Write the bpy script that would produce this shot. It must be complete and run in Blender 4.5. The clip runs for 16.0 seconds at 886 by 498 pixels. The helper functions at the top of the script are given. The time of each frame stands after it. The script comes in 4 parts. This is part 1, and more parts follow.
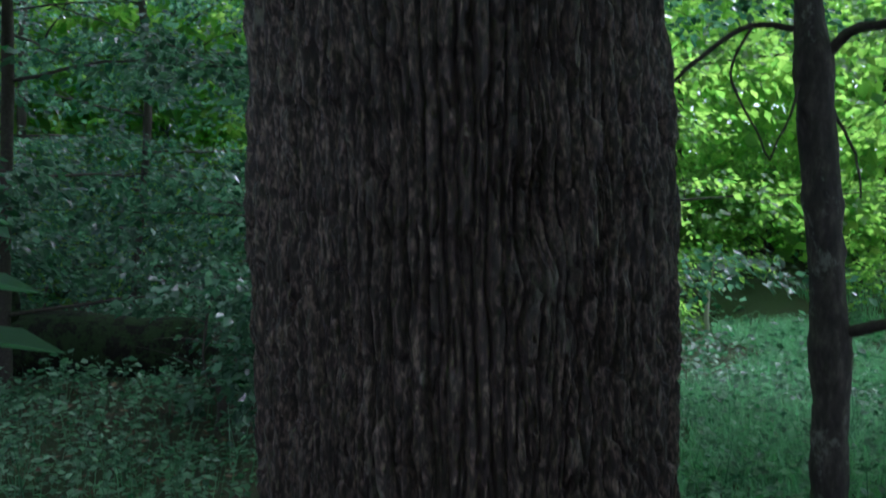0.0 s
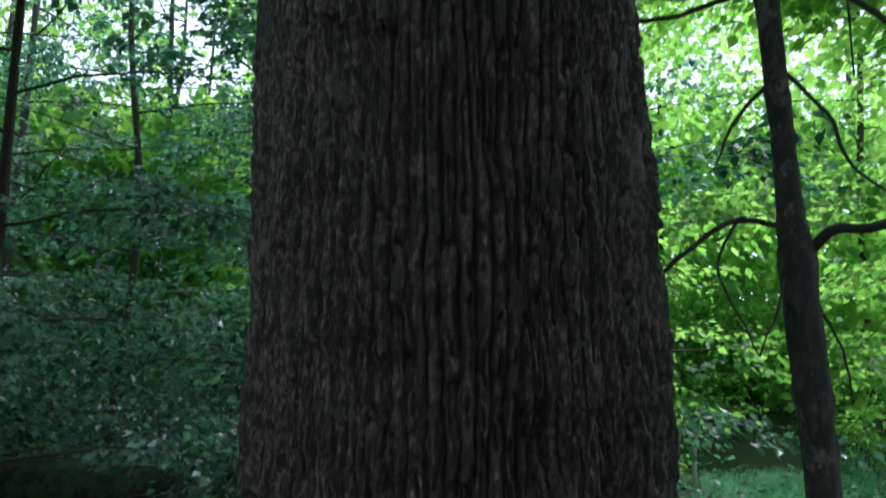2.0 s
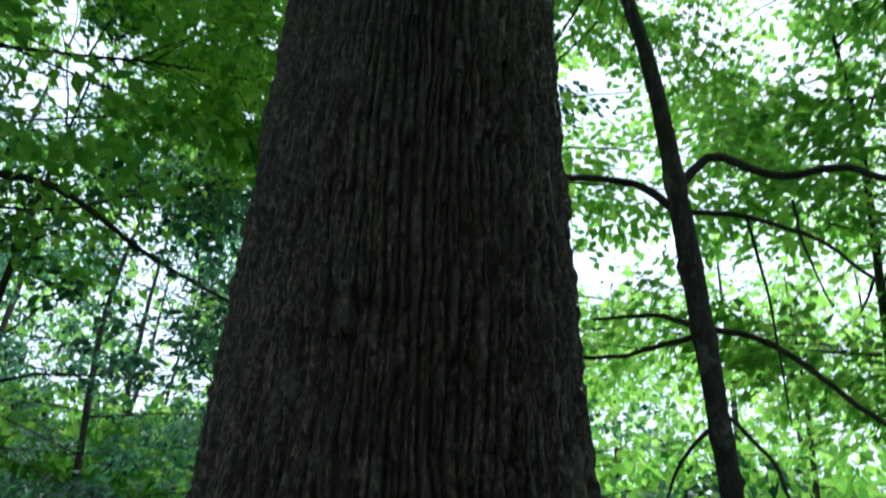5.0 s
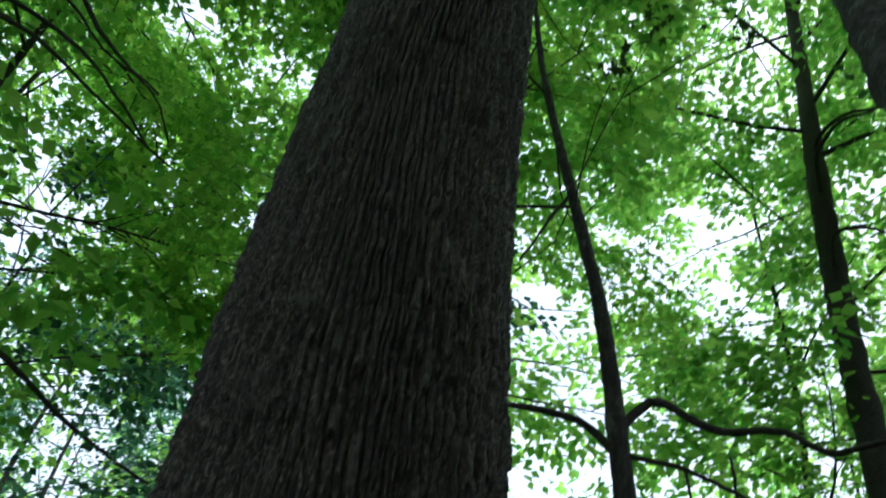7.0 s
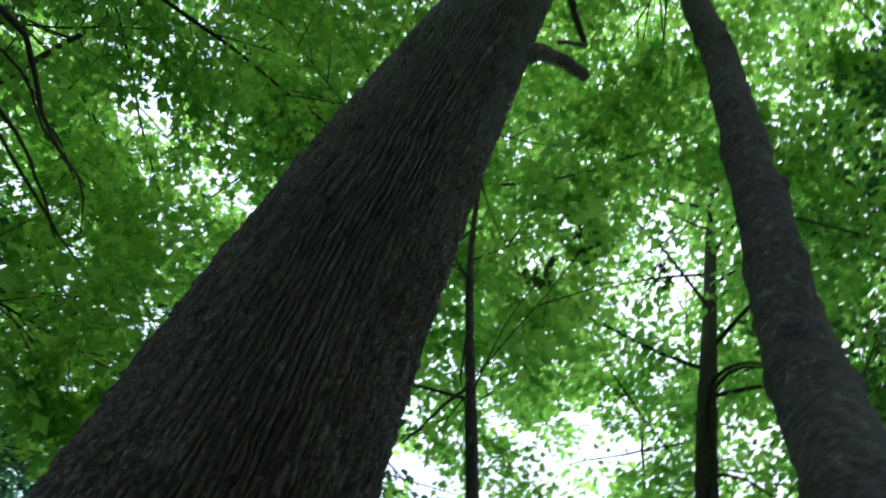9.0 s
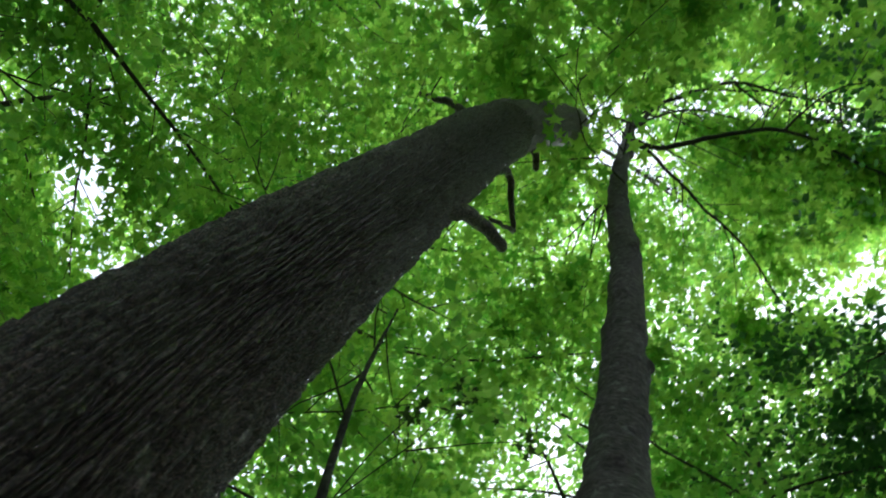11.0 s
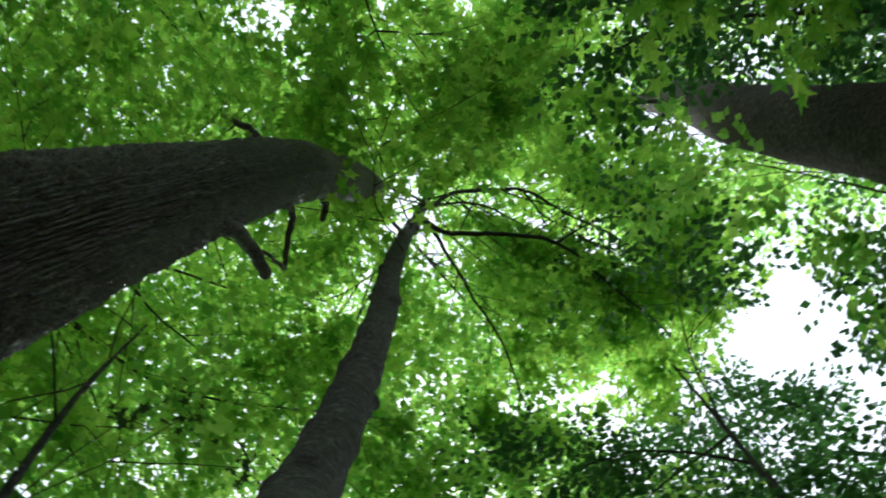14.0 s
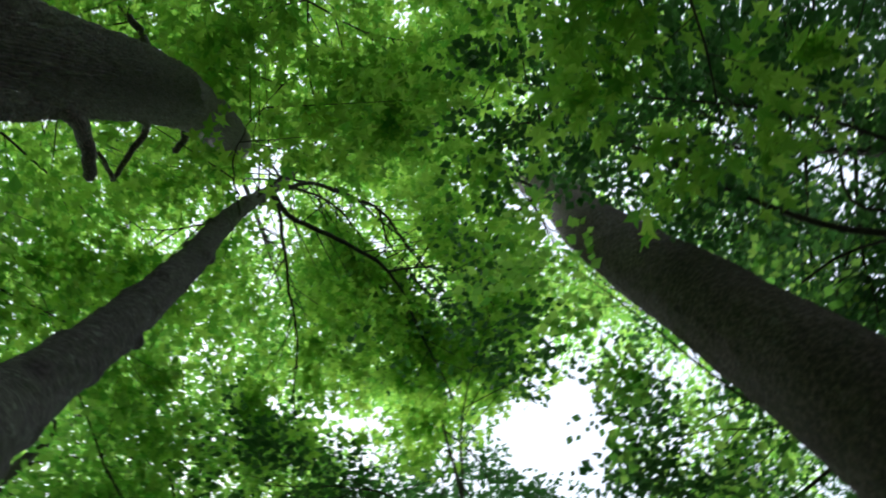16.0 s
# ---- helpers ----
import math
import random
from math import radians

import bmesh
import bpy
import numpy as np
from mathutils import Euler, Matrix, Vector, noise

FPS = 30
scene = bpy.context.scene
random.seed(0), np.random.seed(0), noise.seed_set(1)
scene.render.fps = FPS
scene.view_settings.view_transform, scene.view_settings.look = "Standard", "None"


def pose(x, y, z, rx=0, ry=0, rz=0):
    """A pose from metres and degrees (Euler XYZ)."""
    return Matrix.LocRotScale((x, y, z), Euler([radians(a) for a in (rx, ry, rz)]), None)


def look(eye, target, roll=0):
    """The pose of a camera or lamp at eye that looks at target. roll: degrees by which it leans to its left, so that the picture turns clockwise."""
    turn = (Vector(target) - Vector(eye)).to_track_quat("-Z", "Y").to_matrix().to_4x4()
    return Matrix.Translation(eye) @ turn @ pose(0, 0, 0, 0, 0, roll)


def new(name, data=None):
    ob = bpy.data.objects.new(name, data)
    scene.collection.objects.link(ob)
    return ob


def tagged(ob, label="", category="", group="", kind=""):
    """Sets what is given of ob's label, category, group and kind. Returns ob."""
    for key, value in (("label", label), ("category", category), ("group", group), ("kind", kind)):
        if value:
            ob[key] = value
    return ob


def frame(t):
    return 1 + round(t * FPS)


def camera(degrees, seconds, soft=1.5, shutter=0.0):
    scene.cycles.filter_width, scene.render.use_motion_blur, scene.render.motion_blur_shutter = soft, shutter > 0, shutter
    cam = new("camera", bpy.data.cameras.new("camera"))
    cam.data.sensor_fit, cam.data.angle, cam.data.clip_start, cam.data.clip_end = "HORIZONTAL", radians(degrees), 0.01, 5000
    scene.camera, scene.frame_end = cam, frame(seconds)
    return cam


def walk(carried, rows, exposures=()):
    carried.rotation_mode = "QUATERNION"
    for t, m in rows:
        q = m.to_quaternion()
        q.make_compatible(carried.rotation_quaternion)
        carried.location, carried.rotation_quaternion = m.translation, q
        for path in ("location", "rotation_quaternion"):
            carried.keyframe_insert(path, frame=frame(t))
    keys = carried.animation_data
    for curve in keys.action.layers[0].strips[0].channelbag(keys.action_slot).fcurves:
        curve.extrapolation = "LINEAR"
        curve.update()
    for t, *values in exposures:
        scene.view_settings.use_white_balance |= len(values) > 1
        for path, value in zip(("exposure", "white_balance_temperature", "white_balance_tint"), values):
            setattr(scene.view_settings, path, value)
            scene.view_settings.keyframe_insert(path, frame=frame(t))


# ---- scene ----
PATH = [
    (0, pose(-0.000, 0.000, 1.600, 89.73, -0.88, -0.27)),
    (0.5, pose(-0.007, 0.004, 1.650, 92.38, -1.76, -0.07)),
    (1, pose(-0.012, 0.000, 1.690, 94.94, -1.99, -0.51)),
    (1.5, pose(-0.021, -0.008, 1.728, 96.97, -1.93, -1.14)),
    (2, pose(-0.032, -0.016, 1.764, 99.01, -1.85, -1.49)),
    (2.5, pose(-0.034, -0.027, 1.820, 102.56, -3.93, -3.48)),
    (3, pose(-0.041, -0.036, 1.865, 105.39, -4.33, -4.22)),
    (5.5, pose(-0.011, -0.060, 1.695, 126.05, -5.49, -6.51)),
    (6, pose(-0.019, -0.067, 1.739, 129.91, -6.53, -8.31)),
    (6.5, pose(-0.034, -0.086, 1.770, 132.43, -7.16, -9.60)),
    (7, pose(-0.039, -0.105, 1.793, 135.52, -8.11, -12.84)),
    (7.5, pose(-0.051, -0.119, 1.818, 138.84, -9.63, -15.90)),
    (8, pose(-0.055, -0.136, 1.844, 142.75, -10.80, -20.20)),
    (8.5, pose(-0.054, -0.139, 1.866, 145.38, -11.44, -23.67)),
    (9, pose(-0.055, -0.157, 1.883, 148.63, -11.89, -27.67)),
    (9.5, pose(-0.058, -0.174, 1.895, 152.82, -13.60, -33.68)),
    (12, pose(0.333, -0.044, 1.605, 170.52, -11.48, -49.80)),
    (12.5, pose(0.340, -0.051, 1.614, 171.03, -9.08, -53.56)),
    (13, pose(0.349, -0.061, 1.632, 170.87, -6.79, -54.30)),
    (13.5, pose(0.362, -0.065, 1.637, 171.12, -4.57, -55.94)),
    (14, pose(0.374, -0.076, 1.647, 171.75, -1.16, -59.52)),
    (14.5, pose(0.383, -0.088, 1.646, 171.59, 0.94, -63.91)),
    (15, pose(0.389, -0.106, 1.637, 171.74, 3.16, -70.59)),
    (15.5, pose(0.395, -0.121, 1.627, 171.43, 4.42, -77.28)),
    (16, pose(0.400, -0.128, 1.612, 171.79, 6.21, -84.77)),
]
cam = camera(55.8, 16.0, soft=1.8, shutter=0.6)
walk(cam, PATH, [(0.0, 0.8, 5150, 19), (3.0, 0.56, 5300, 8), (6.0, 0.34, 5350, 4), (9.0, 0.52, 5300, 15), (12.0, 0.58, 5800, 9), (16.0, 0.25, 5700, 11)])

# ---- daylight: a bright overcast sky over the wood ----
world = bpy.data.worlds.new("sky")
scene.world = world
world.use_nodes = True
wt = world.node_tree
sky = wt.nodes.new("ShaderNodeTexSky")
sky.sky_type, sky.sun_disc = "NISHITA", False
sky.sun_elevation, sky.sun_rotation = radians(58), radians(60)
sky.air_density, sky.dust_density, sky.ozone_density = 1.0, 4.0, 1.0
veil = wt.nodes.new("ShaderNodeMix")
veil.data_type = "RGBA"
veil.inputs[0].default_value = 0.85
veil.inputs[7].default_value = (7.8, 8.0, 8.3, 1)
wt.links.new(sky.outputs[0], veil.inputs[6])
wt.links.new(veil.outputs[2], wt.nodes["Background"].inputs[0])
wt.nodes["Background"].inputs[1].default_value = 0.15
sun = new("sun", bpy.data.lights.new("sun", "SUN"))
sun.data.energy, sun.data.angle, sun.data.color = 3.6, radians(25), (1.0, 0.96, 0.9)
sun.matrix_world = look((20 * math.sin(radians(60)), 20 * math.cos(radians(60)), 32), (0, 0, 0))

# ---- materials ----
def nodes_of(name):
    m = bpy.data.materials.new(name)
    m.use_nodes = True
    nt = m.node_tree
    return m, nt, nt.nodes["Principled BSDF"], nt.links.new


def noise_node(nt, scale, detail=4.0, stretch=(1, 1, 1), rough=0.6):
    tc = nt.nodes.new("ShaderNodeTexCoord")
    mp = nt.nodes.new("ShaderNodeMapping")
    mp.inputs["Scale"].default_value = stretch
    n = nt.nodes.new("ShaderNodeTexNoise")
    n.inputs["Scale"].default_value, n.inputs["Detail"].default_value, n.inputs["Roughness"].default_value = scale, detail, rough
    nt.links.new(tc.outputs["Object"], mp.inputs["Vector"])
    nt.links.new(mp.outputs[0], n.inputs["Vector"])
    return n.outputs["Fac"]


def ramp(nt, fac, stops):
    r = nt.nodes.new("ShaderNodeValToRGB")
    while len(r.color_ramp.elements) < len(stops):
        r.color_ramp.elements.new(0.5)
    for e, (p, c) in zip(r.color_ramp.elements, stops):
        e.position, e.color = p, (*c, 1)
    nt.links.new(fac, r.inputs[0])
    return r.outputs[0]


def blend(nt, fac, a, b, kind="MIX"):
    m = nt.nodes.new("ShaderNodeMix")
    m.data_type, m.blend_type = "RGBA", kind
    if isinstance(fac, float):
        m.inputs[0].default_value = fac
    else:
        nt.links.new(fac, m.inputs[0])
    for socket, value in ((m.inputs[6], a), (m.inputs[7], b)):
        if isinstance(value, tuple):
            socket.default_value = (*value, 1)
        else:
            nt.links.new(value, socket)
    return m.outputs[2]


def bump(nt, bsdf, height, strength, distance):
    b = nt.nodes.new("ShaderNodeBump")
    b.inputs["Strength"].default_value, b.inputs["Distance"].default_value = strength, distance
    nt.links.new(height, b.inputs["Height"])
    nt.links.new(b.outputs[0], bsdf.inputs["Normal"])


def bark_material(name, dark, mid, light, lichen, grain, stretch, rough=0.9, lichen_from=0.62, relief=0.004, sharp=0.22, patch=7.0):
    m, nt, bsdf, link = nodes_of(name)
    fine = noise_node(nt, grain, 6.0, stretch, 0.7)
    broad = noise_node(nt, 2.3, 3.0, (1, 1, 0.5))
    col = ramp(nt, fine, [(0.5 - sharp, dark), (0.5, mid), (0.5 + sharp, light)])
    shade = ramp(nt, broad, [(0.3, (0.62, 0.60, 0.58)), (0.7, (1.0, 1.0, 1.0))])
    col = blend(nt, 1.0, col, shade, "MULTIPLY")
    spots = noise_node(nt, patch, 5.0, (1, 1, 0.7), 0.75)
    mask = ramp(nt, spots, [(lichen_from, (0, 0, 0)), (lichen_from + 0.07, (0.7, 0.7, 0.7))])
    link(blend(nt, mask, col, lichen), bsdf.inputs["Base Color"])
    bsdf.inputs["Roughness"].default_value = rough
    bsdf.inputs["Specular IOR Level"].default_value = 0.45
    bump(nt, bsdf, fine, 0.9, relief)
    return m


def leaf_material(name, low, high, through_low, through_high, share, gloss, skew=0.6):
    m, nt, bsdf, link = nodes_of(name)
    geo = nt.nodes.new("ShaderNodeNewGeometry")
    pick = geo.outputs["Random Per Island"]
    vein = noise_node(nt, 38.0, 3.0)
    between = tuple(a + (b - a) * skew for a, b in zip(low, high))
    col = ramp(nt, pick, [(0.0, low), (0.65, between), (1.0, high)])
    col = blend(nt, 1.0, col, ramp(nt, vein, [(0.3, (0.78, 0.8, 0.75)), (0.7, (1, 1, 1))]), "MULTIPLY")
    link(col, bsdf.inputs["Base Color"])
    bsdf.inputs["Roughness"].default_value = gloss
    bsdf.inputs["Specular IOR Level"].default_value = 0.5
    tr = nt.nodes.new("ShaderNodeBsdfTranslucent")
    link(ramp(nt, pick, [(0.0, through_low), (1.0, through_high)]), tr.inputs["Color"])
    mix = nt.nodes.new("ShaderNodeMixShader")
    mix.inputs[0].default_value = share
    link(bsdf.outputs[0], mix.inputs[1])
    link(tr.outputs[0], mix.inputs[2])
    link(mix.outputs[0], nt.nodes["Material Output"].inputs["Surface"])
    return m


BARK_RIDGED = bark_material("ridged_bark", (0.01, 0.0068, 0.0055), (0.047, 0.032, 0.026), (0.38, 0.27, 0.225), (0.22, 0.205, 0.165), 115.0, (1, 1, 0.45), 0.36, 0.6, 0.012, 0.18)
BARK_UPPER = bark_material("pale_upper_bark", (0.09, 0.078, 0.072), (0.2, 0.175, 0.16), (0.36, 0.32, 0.29), (0.3, 0.3, 0.27), 46.0, (1, 1, 0.6), 0.7, 0.6, 0.006, 0.2)
BARK_GREY = bark_material("grey_bark", (0.02, 0.016, 0.0155), (0.07, 0.056, 0.053), (0.18, 0.15, 0.142), (0.2, 0.195, 0.175), 42.0, (1, 1, 1.3), 0.8, 0.58, 0.009, 0.17, 17.0)
BARK_BROWN = bark_material("flaky_brown_bark", (0.035, 0.024, 0.02), (0.085, 0.06, 0.05), (0.17, 0.125, 0.105), (0.16, 0.145, 0.12), 26.0, (1, 1, 0.8), 0.9, 0.6, 0.04, 0.12)
BARK_DARK = bark_material("dark_branch_bark", (0.03, 0.025, 0.022), (0.06, 0.05, 0.043), (0.1, 0.088, 0.075), (0.12, 0.13, 0.10), 40.0, (1, 1, 1), 0.9, 0.68, 0.002)
BARK_MOTTLED = bark_material("mottled_sapling_bark", (0.012, 0.0095, 0.008), (0.036, 0.028, 0.024), (0.09, 0.074, 0.064), (0.17, 0.175, 0.15), 30.0, (1, 1, 0.4), 0.75, 0.57, 0.003, 0.16)
LEAF_MAPLE = leaf_material("maple_leaf", (0.035, 0.12, 0.013), (0.08, 0.19, 0.02), (0.19, 0.47, 0.045), (0.57, 0.85, 0.11), 0.7, 0.45, 0.5)
LEAF_HIGH = leaf_material("canopy_leaf", (0.032, 0.105, 0.015), (0.07, 0.17, 0.024), (0.2, 0.5, 0.065), (0.57, 0.85, 0.15), 0.7, 0.42, 0.5)
# dark gaps and bluish sky sheen are put into the colour of these leaves
LEAF_SHADED = leaf_material("shaded_leaf", (0.007, 0.022, 0.016), (0.2, 0.33, 0.26), (0.04, 0.16, 0.075), (0.27, 0.56, 0.3), 0.38, 0.27, 0.18)
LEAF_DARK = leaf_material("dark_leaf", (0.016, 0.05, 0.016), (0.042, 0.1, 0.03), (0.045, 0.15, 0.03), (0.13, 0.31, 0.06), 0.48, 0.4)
LEAF_WITHERED = leaf_material("withered_leaf", (0.02, 0.035, 0.012), (0.045, 0.06, 0.02), (0.04, 0.09, 0.015), (0.09, 0.17, 0.03), 0.45, 0.7)
GRASS = leaf_material("woodland_grass", (0.17, 0.36, 0.2), (0.3, 0.52, 0.33), (0.14, 0.44, 0.17), (0.3, 0.66, 0.32), 0.48, 0.5)
LOW_LEAF = leaf_material("low_plant_leaf", (0.015, 0.042, 0.026), (0.25, 0.42, 0.28), (0.05, 0.22, 0.09), (0.23, 0.52, 0.26), 0.4, 0.42, 0.35)


def soil_material():
    m, nt, bsdf, link = nodes_of("leaf_litter_soil")
    fine = noise_node(nt, 30.0, 8.0, (1, 1, 1), 0.75)
    broad = noise_node(nt, 0.6, 4.0)
    col = ramp(nt, fine, [(0.3, (0.02, 0.015, 0.01)), (0.5, (0.045, 0.034, 0.02)), (0.7, (0.085, 0.065, 0.04))])
    moss = ramp(nt, broad, [(0.35, (0.1, 0.1, 0.1)), (0.55, (0.8, 0.8, 0.8))])
    link(blend(nt, moss, col, (0.03, 0.055, 0.015)), bsdf.inputs["Base Color"])
    bsdf.inputs["Roughness"].default_value = 0.95
    bump(nt, bsdf, fine, 1.0, 0.03)
    return m


SOIL = soil_material()
# moss on bark kept near black: the hollow's shade is in its colour
MOSSY_LOG_SHADED = bark_material("shaded_mossy_log_bark", (0.006, 0.0045, 0.004), (0.012, 0.0095, 0.0075), (0.03, 0.024, 0.019), (0.03, 0.062, 0.018), 14.0, (1, 1, 1), 0.95, 0.46, 0.03)


# ---- mesh helpers ----
def np_mesh(name, verts, faces, material, smooth=False):
    """A mesh from an array of places and an array of faces that all have as many corners."""
    verts, faces = np.ascontiguousarray(verts, np.float32), np.ascontiguousarray(faces, np.int32)
    me = bpy.data.meshes.new(name)
    k = faces.shape[1]
    me.vertices.add(len(verts))
    me.vertices.foreach_set("co", verts.ravel())
    me.loops.add(faces.size)
    me.loops.foreach_set("vertex_index", faces.ravel())
    me.polygons.add(len(faces))
    me.polygons.foreach_set("loop_start", np.arange(0, faces.size, k, dtype=np.int32))
    me.polygons.foreach_set("loop_total", np.full(len(faces), k, np.int32))
    me.polygons.foreach_set("use_smooth", np.full(len(faces), smooth, bool))
    me.materials.append(material)
    me.update(calc_edges=True)
    return me


def part(name, me, parent, label=""):
    ob = new(name, me)
    ob.parent = parent
    return tagged(ob, label)


def hashed(ix, iy, seed=0):
    h = (ix.astype(np.int64) * 374761393 + iy.astype(np.int64) * 668265263 + seed * 974634777) & 0xFFFFFFFF
    h = ((h ^ (h >> 13)) * 1274126177) & 0xFFFFFFFF
    return ((h ^ (h >> 16)) & 0xFFFFFF) / float(0xFFFFFF)


def value_noise(x, y, seed=0, wrap=0):
    """Smooth noise from 0 to 1; wrap: the period in x, in cells."""
    ix, iy = np.floor(x), np.floor(y)
    u, v = x - ix, y - iy
    u, v = u * u * (3 - 2 * u), v * v * (3 - 2 * v)
    jx = ix + 1
    if wrap:
        ix, jx = np.mod(ix, wrap), np.mod(jx, wrap)
    a, b = hashed(ix, iy, seed), hashed(jx, iy, seed)
    c, d = hashed(ix, iy + 1, seed), hashed(jx, iy + 1, seed)
    return (a * (1 - u) + b * u) * (1 - v) + (c * (1 - u) + d * u) * v


def smooth_line(knots, ts):
    """A smooth curve through rows of (t, values...), read at ts."""
    k = np.asarray(knots, float)
    t, v = k[:, 0], k[:, 1:]
    g = np.gradient(v, t, axis=0)
    i = np.clip(np.searchsorted(t, ts) - 1, 0, len(t) - 2)
    h = (t[i + 1] - t[i])[:, None]
    u = ((ts - t[i]) / h[:, 0])[:, None]
    return (2 * u**3 - 3 * u**2 + 1) * v[i] + (u**3 - 2 * u**2 + u) * h * g[i] + (3 * u**2 - 2 * u**3) * v[i + 1] + (u**3 - u**2) * h * g[i + 1]


def stem(knots, zs, around, relief, fine_side=0.0):
    """An upright trunk: rings at heights zs round the smooth line of (z, x, y, r); relief(turn 0..1, z, r) is added to the radius."""
    c = smooth_line(knots, zs)
    turn = np.arange(around) / around
    if fine_side:
        # most of the columns on the side that faces south
        front = int(around * fine_side)
        turn = np.r_[np.linspace(0.48, 1.03, front, endpoint=False), np.linspace(1.03, 1.48, around - front, endpoint=False)]
    T, Z = np.meshgrid(turn, zs)
    R = c[:, 2:3] + relief(T, Z, c[:, 2:3])
    a = T * 2 * np.pi
    V = np.stack([c[:, :1] + R * np.cos(a), c[:, 1:2] + R * np.sin(a), Z], -1).reshape(-1, 3)
    i = np.arange(len(zs) - 1)[:, None] * around
    j = np.arange(around)[None]
    k = (j + 1) % around
    F = np.stack([i + j, i + k, i + around + k, i + around + j], -1).reshape(-1, 4)
    return V, F


def limb(points, r0, r1, seg=7, rng=None, wobble=0.0, steps=5, power=0.8):
    """A bending, tapering branch through points: its places, faces and the line that it follows."""
    p = np.asarray(points, float)
    d = np.r_[0, np.cumsum(np.linalg.norm(np.diff(p, axis=0), axis=1))]
    ts = np.linspace(0, d[-1], (len(p) - 1) * steps + 1)
    line = smooth_line(np.c_[d, p], ts)
    if rng is not None and wobble:
        w = np.cumsum(rng.normal(size=line.shape), axis=0) * wobble
        line = line + (w - w[-1] * (ts / d[-1])[:, None])
    rad = r0 + (r1 - r0) * (ts / d[-1]) ** power
    tan = np.gradient(line, axis=0)
    tan /= np.linalg.norm(tan, axis=1)[:, None]
    side = np.cross(tan, [0.31, 0.17, 0.93])
    side /= np.linalg.norm(side, axis=1)[:, None]
    up = np.cross(side, tan)
    a = np.arange(seg) * 2 * np.pi / seg
    V = line[:, None] + rad[:, None, None] * (np.cos(a)[None, :, None] * side[:, None] + np.sin(a)[None, :, None] * up[:, None])
    i = np.arange(len(ts) - 1)[:, None] * seg
    j = np.arange(seg)[None]
    k = (j + 1) % seg
    F = np.stack([i + j, i + k, i + seg + k, i + seg + j], -1).reshape(-1, 4)
    tip = len(ts) * seg
    V = np.r_[V.reshape(-1, 3), line[-1:] + tan[-1:] * rad[-1]]
    j = np.arange(seg)
    F = np.r_[F, np.stack([tip - seg + j, tip - seg + (j + 1) % seg, np.full(seg, tip), np.full(seg, tip)], -1)[:, [0, 1, 2, 2]]]
    return V, F, line


def joined(pieces):
    n, V, F = 0, [], []
    for v, f in pieces:
        V.append(v)
        F.append(f + n)
        n += len(v)
    return np.concatenate(V), np.concatenate(F)


def quads_to_tris(F):
    T = np.r_[F[:, [0, 1, 2]], F[:, [0, 2, 3]]]
    return T[(T[:, 0] != T[:, 1]) & (T[:, 1] != T[:, 2]) & (T[:, 0] != T[:, 2])]


# leaf outlines: along x from stalk to tip, 1 long
MAPLE = (np.array([(0, 0, 0), (-0.1, 0.32, -0.02), (0.15, 0.21, 0.02), (0.5, 0.56, -0.06), (0.46, 0.17, 0.03), (1, 0, -0.08), (0.46, -0.17, 0.03), (0.5, -0.56, -0.06), (0.15, -0.21, 0.02), (-0.1, -0.32, -0.02)]),
         np.array([(0, k + 1, k) for k in range(1, 9)]))
OVAL = (np.array([(0, 0, 0), (0.3, 0.27, 0.06), (0.68, 0.22, 0.05), (1, 0, -0.06), (0.68, -0.22, 0.05), (0.3, -0.27, 0.06)]),
        np.array([(0, 1, 2), (0, 2, 3), (0, 3, 4), (0, 4, 5)]))
PLAIN = (np.array([(0, 0, 0), (0.42, 0.36, 0.05), (1, 0, -0.05), (0.42, -0.36, 0.05)]), np.array([(0, 1, 2), (0, 2, 3)]))


def leaves(base, heading, tilt, roll, size, outline):
    """Single leaves: stalk ends, headings (turn from +x, radians), droop, roll about their own axis and lengths."""
    T, F = outline
    d = np.stack([np.cos(heading) * np.cos(tilt), np.sin(heading) * np.cos(tilt), np.sin(tilt)], 1)
    b0 = np.stack([-np.sin(heading), np.cos(heading), 0 * heading], 1)
    n0 = np.cross(d, b0)
    b = b0 * np.cos(roll)[:, None] + n0 * np.sin(roll)[:, None]
    n = np.cross(d, b)
    V = base[:, None] + size[:, None, None] * (T[None, :, :1] * d[:, None] + T[None, :, 1:2] * b[:, None] + T[None, :, 2:] * n[:, None])
    faces = F[None] + (np.arange(len(base)) * len(T))[:, None, None]
    return V.reshape(-1, 3), faces.reshape(-1, 3)


def foliage(rng, place, heading, length, count, leaf, outline, droop=0.42, spread=0.5):
    """Sprays of leaves: from each place a flat twig with leaves to both sides of it."""
    n = len(place)
    k = np.arange(count)
    along = (k + 0.6) / count
    side = np.where(k % 2, 1.0, -1.0)
    fan = side * (0.95 - 0.75 * along)
    slope = rng.normal(-0.12, 0.22, n)
    hd = heading[:, None] + fan[None] + rng.normal(0, 0.25, (n, count))
    off = along[None] * length[:, None] + rng.normal(0, 0.02, (n, count))
    lat = side[None] * length[:, None] * 0.12 * rng.uniform(0.4, 1.4, (n, count)) * spread * 2
    base = np.stack([place[:, :1] + off * np.cos(heading)[:, None] - lat * np.sin(heading)[:, None],
                     place[:, 1:2] + off * np.sin(heading)[:, None] + lat * np.cos(heading)[:, None],
                     place[:, 2:] + off * slope[:, None] + rng.normal(0, 0.05, (n, count))], -1).reshape(-1, 3)
    m = n * count
    size = leaf * rng.uniform(0.6, 1.25, m)
    return leaves(base, hd.ravel(), rng.normal(-droop, 0.36, m), rng.normal(0, 0.5, m), size, outline)


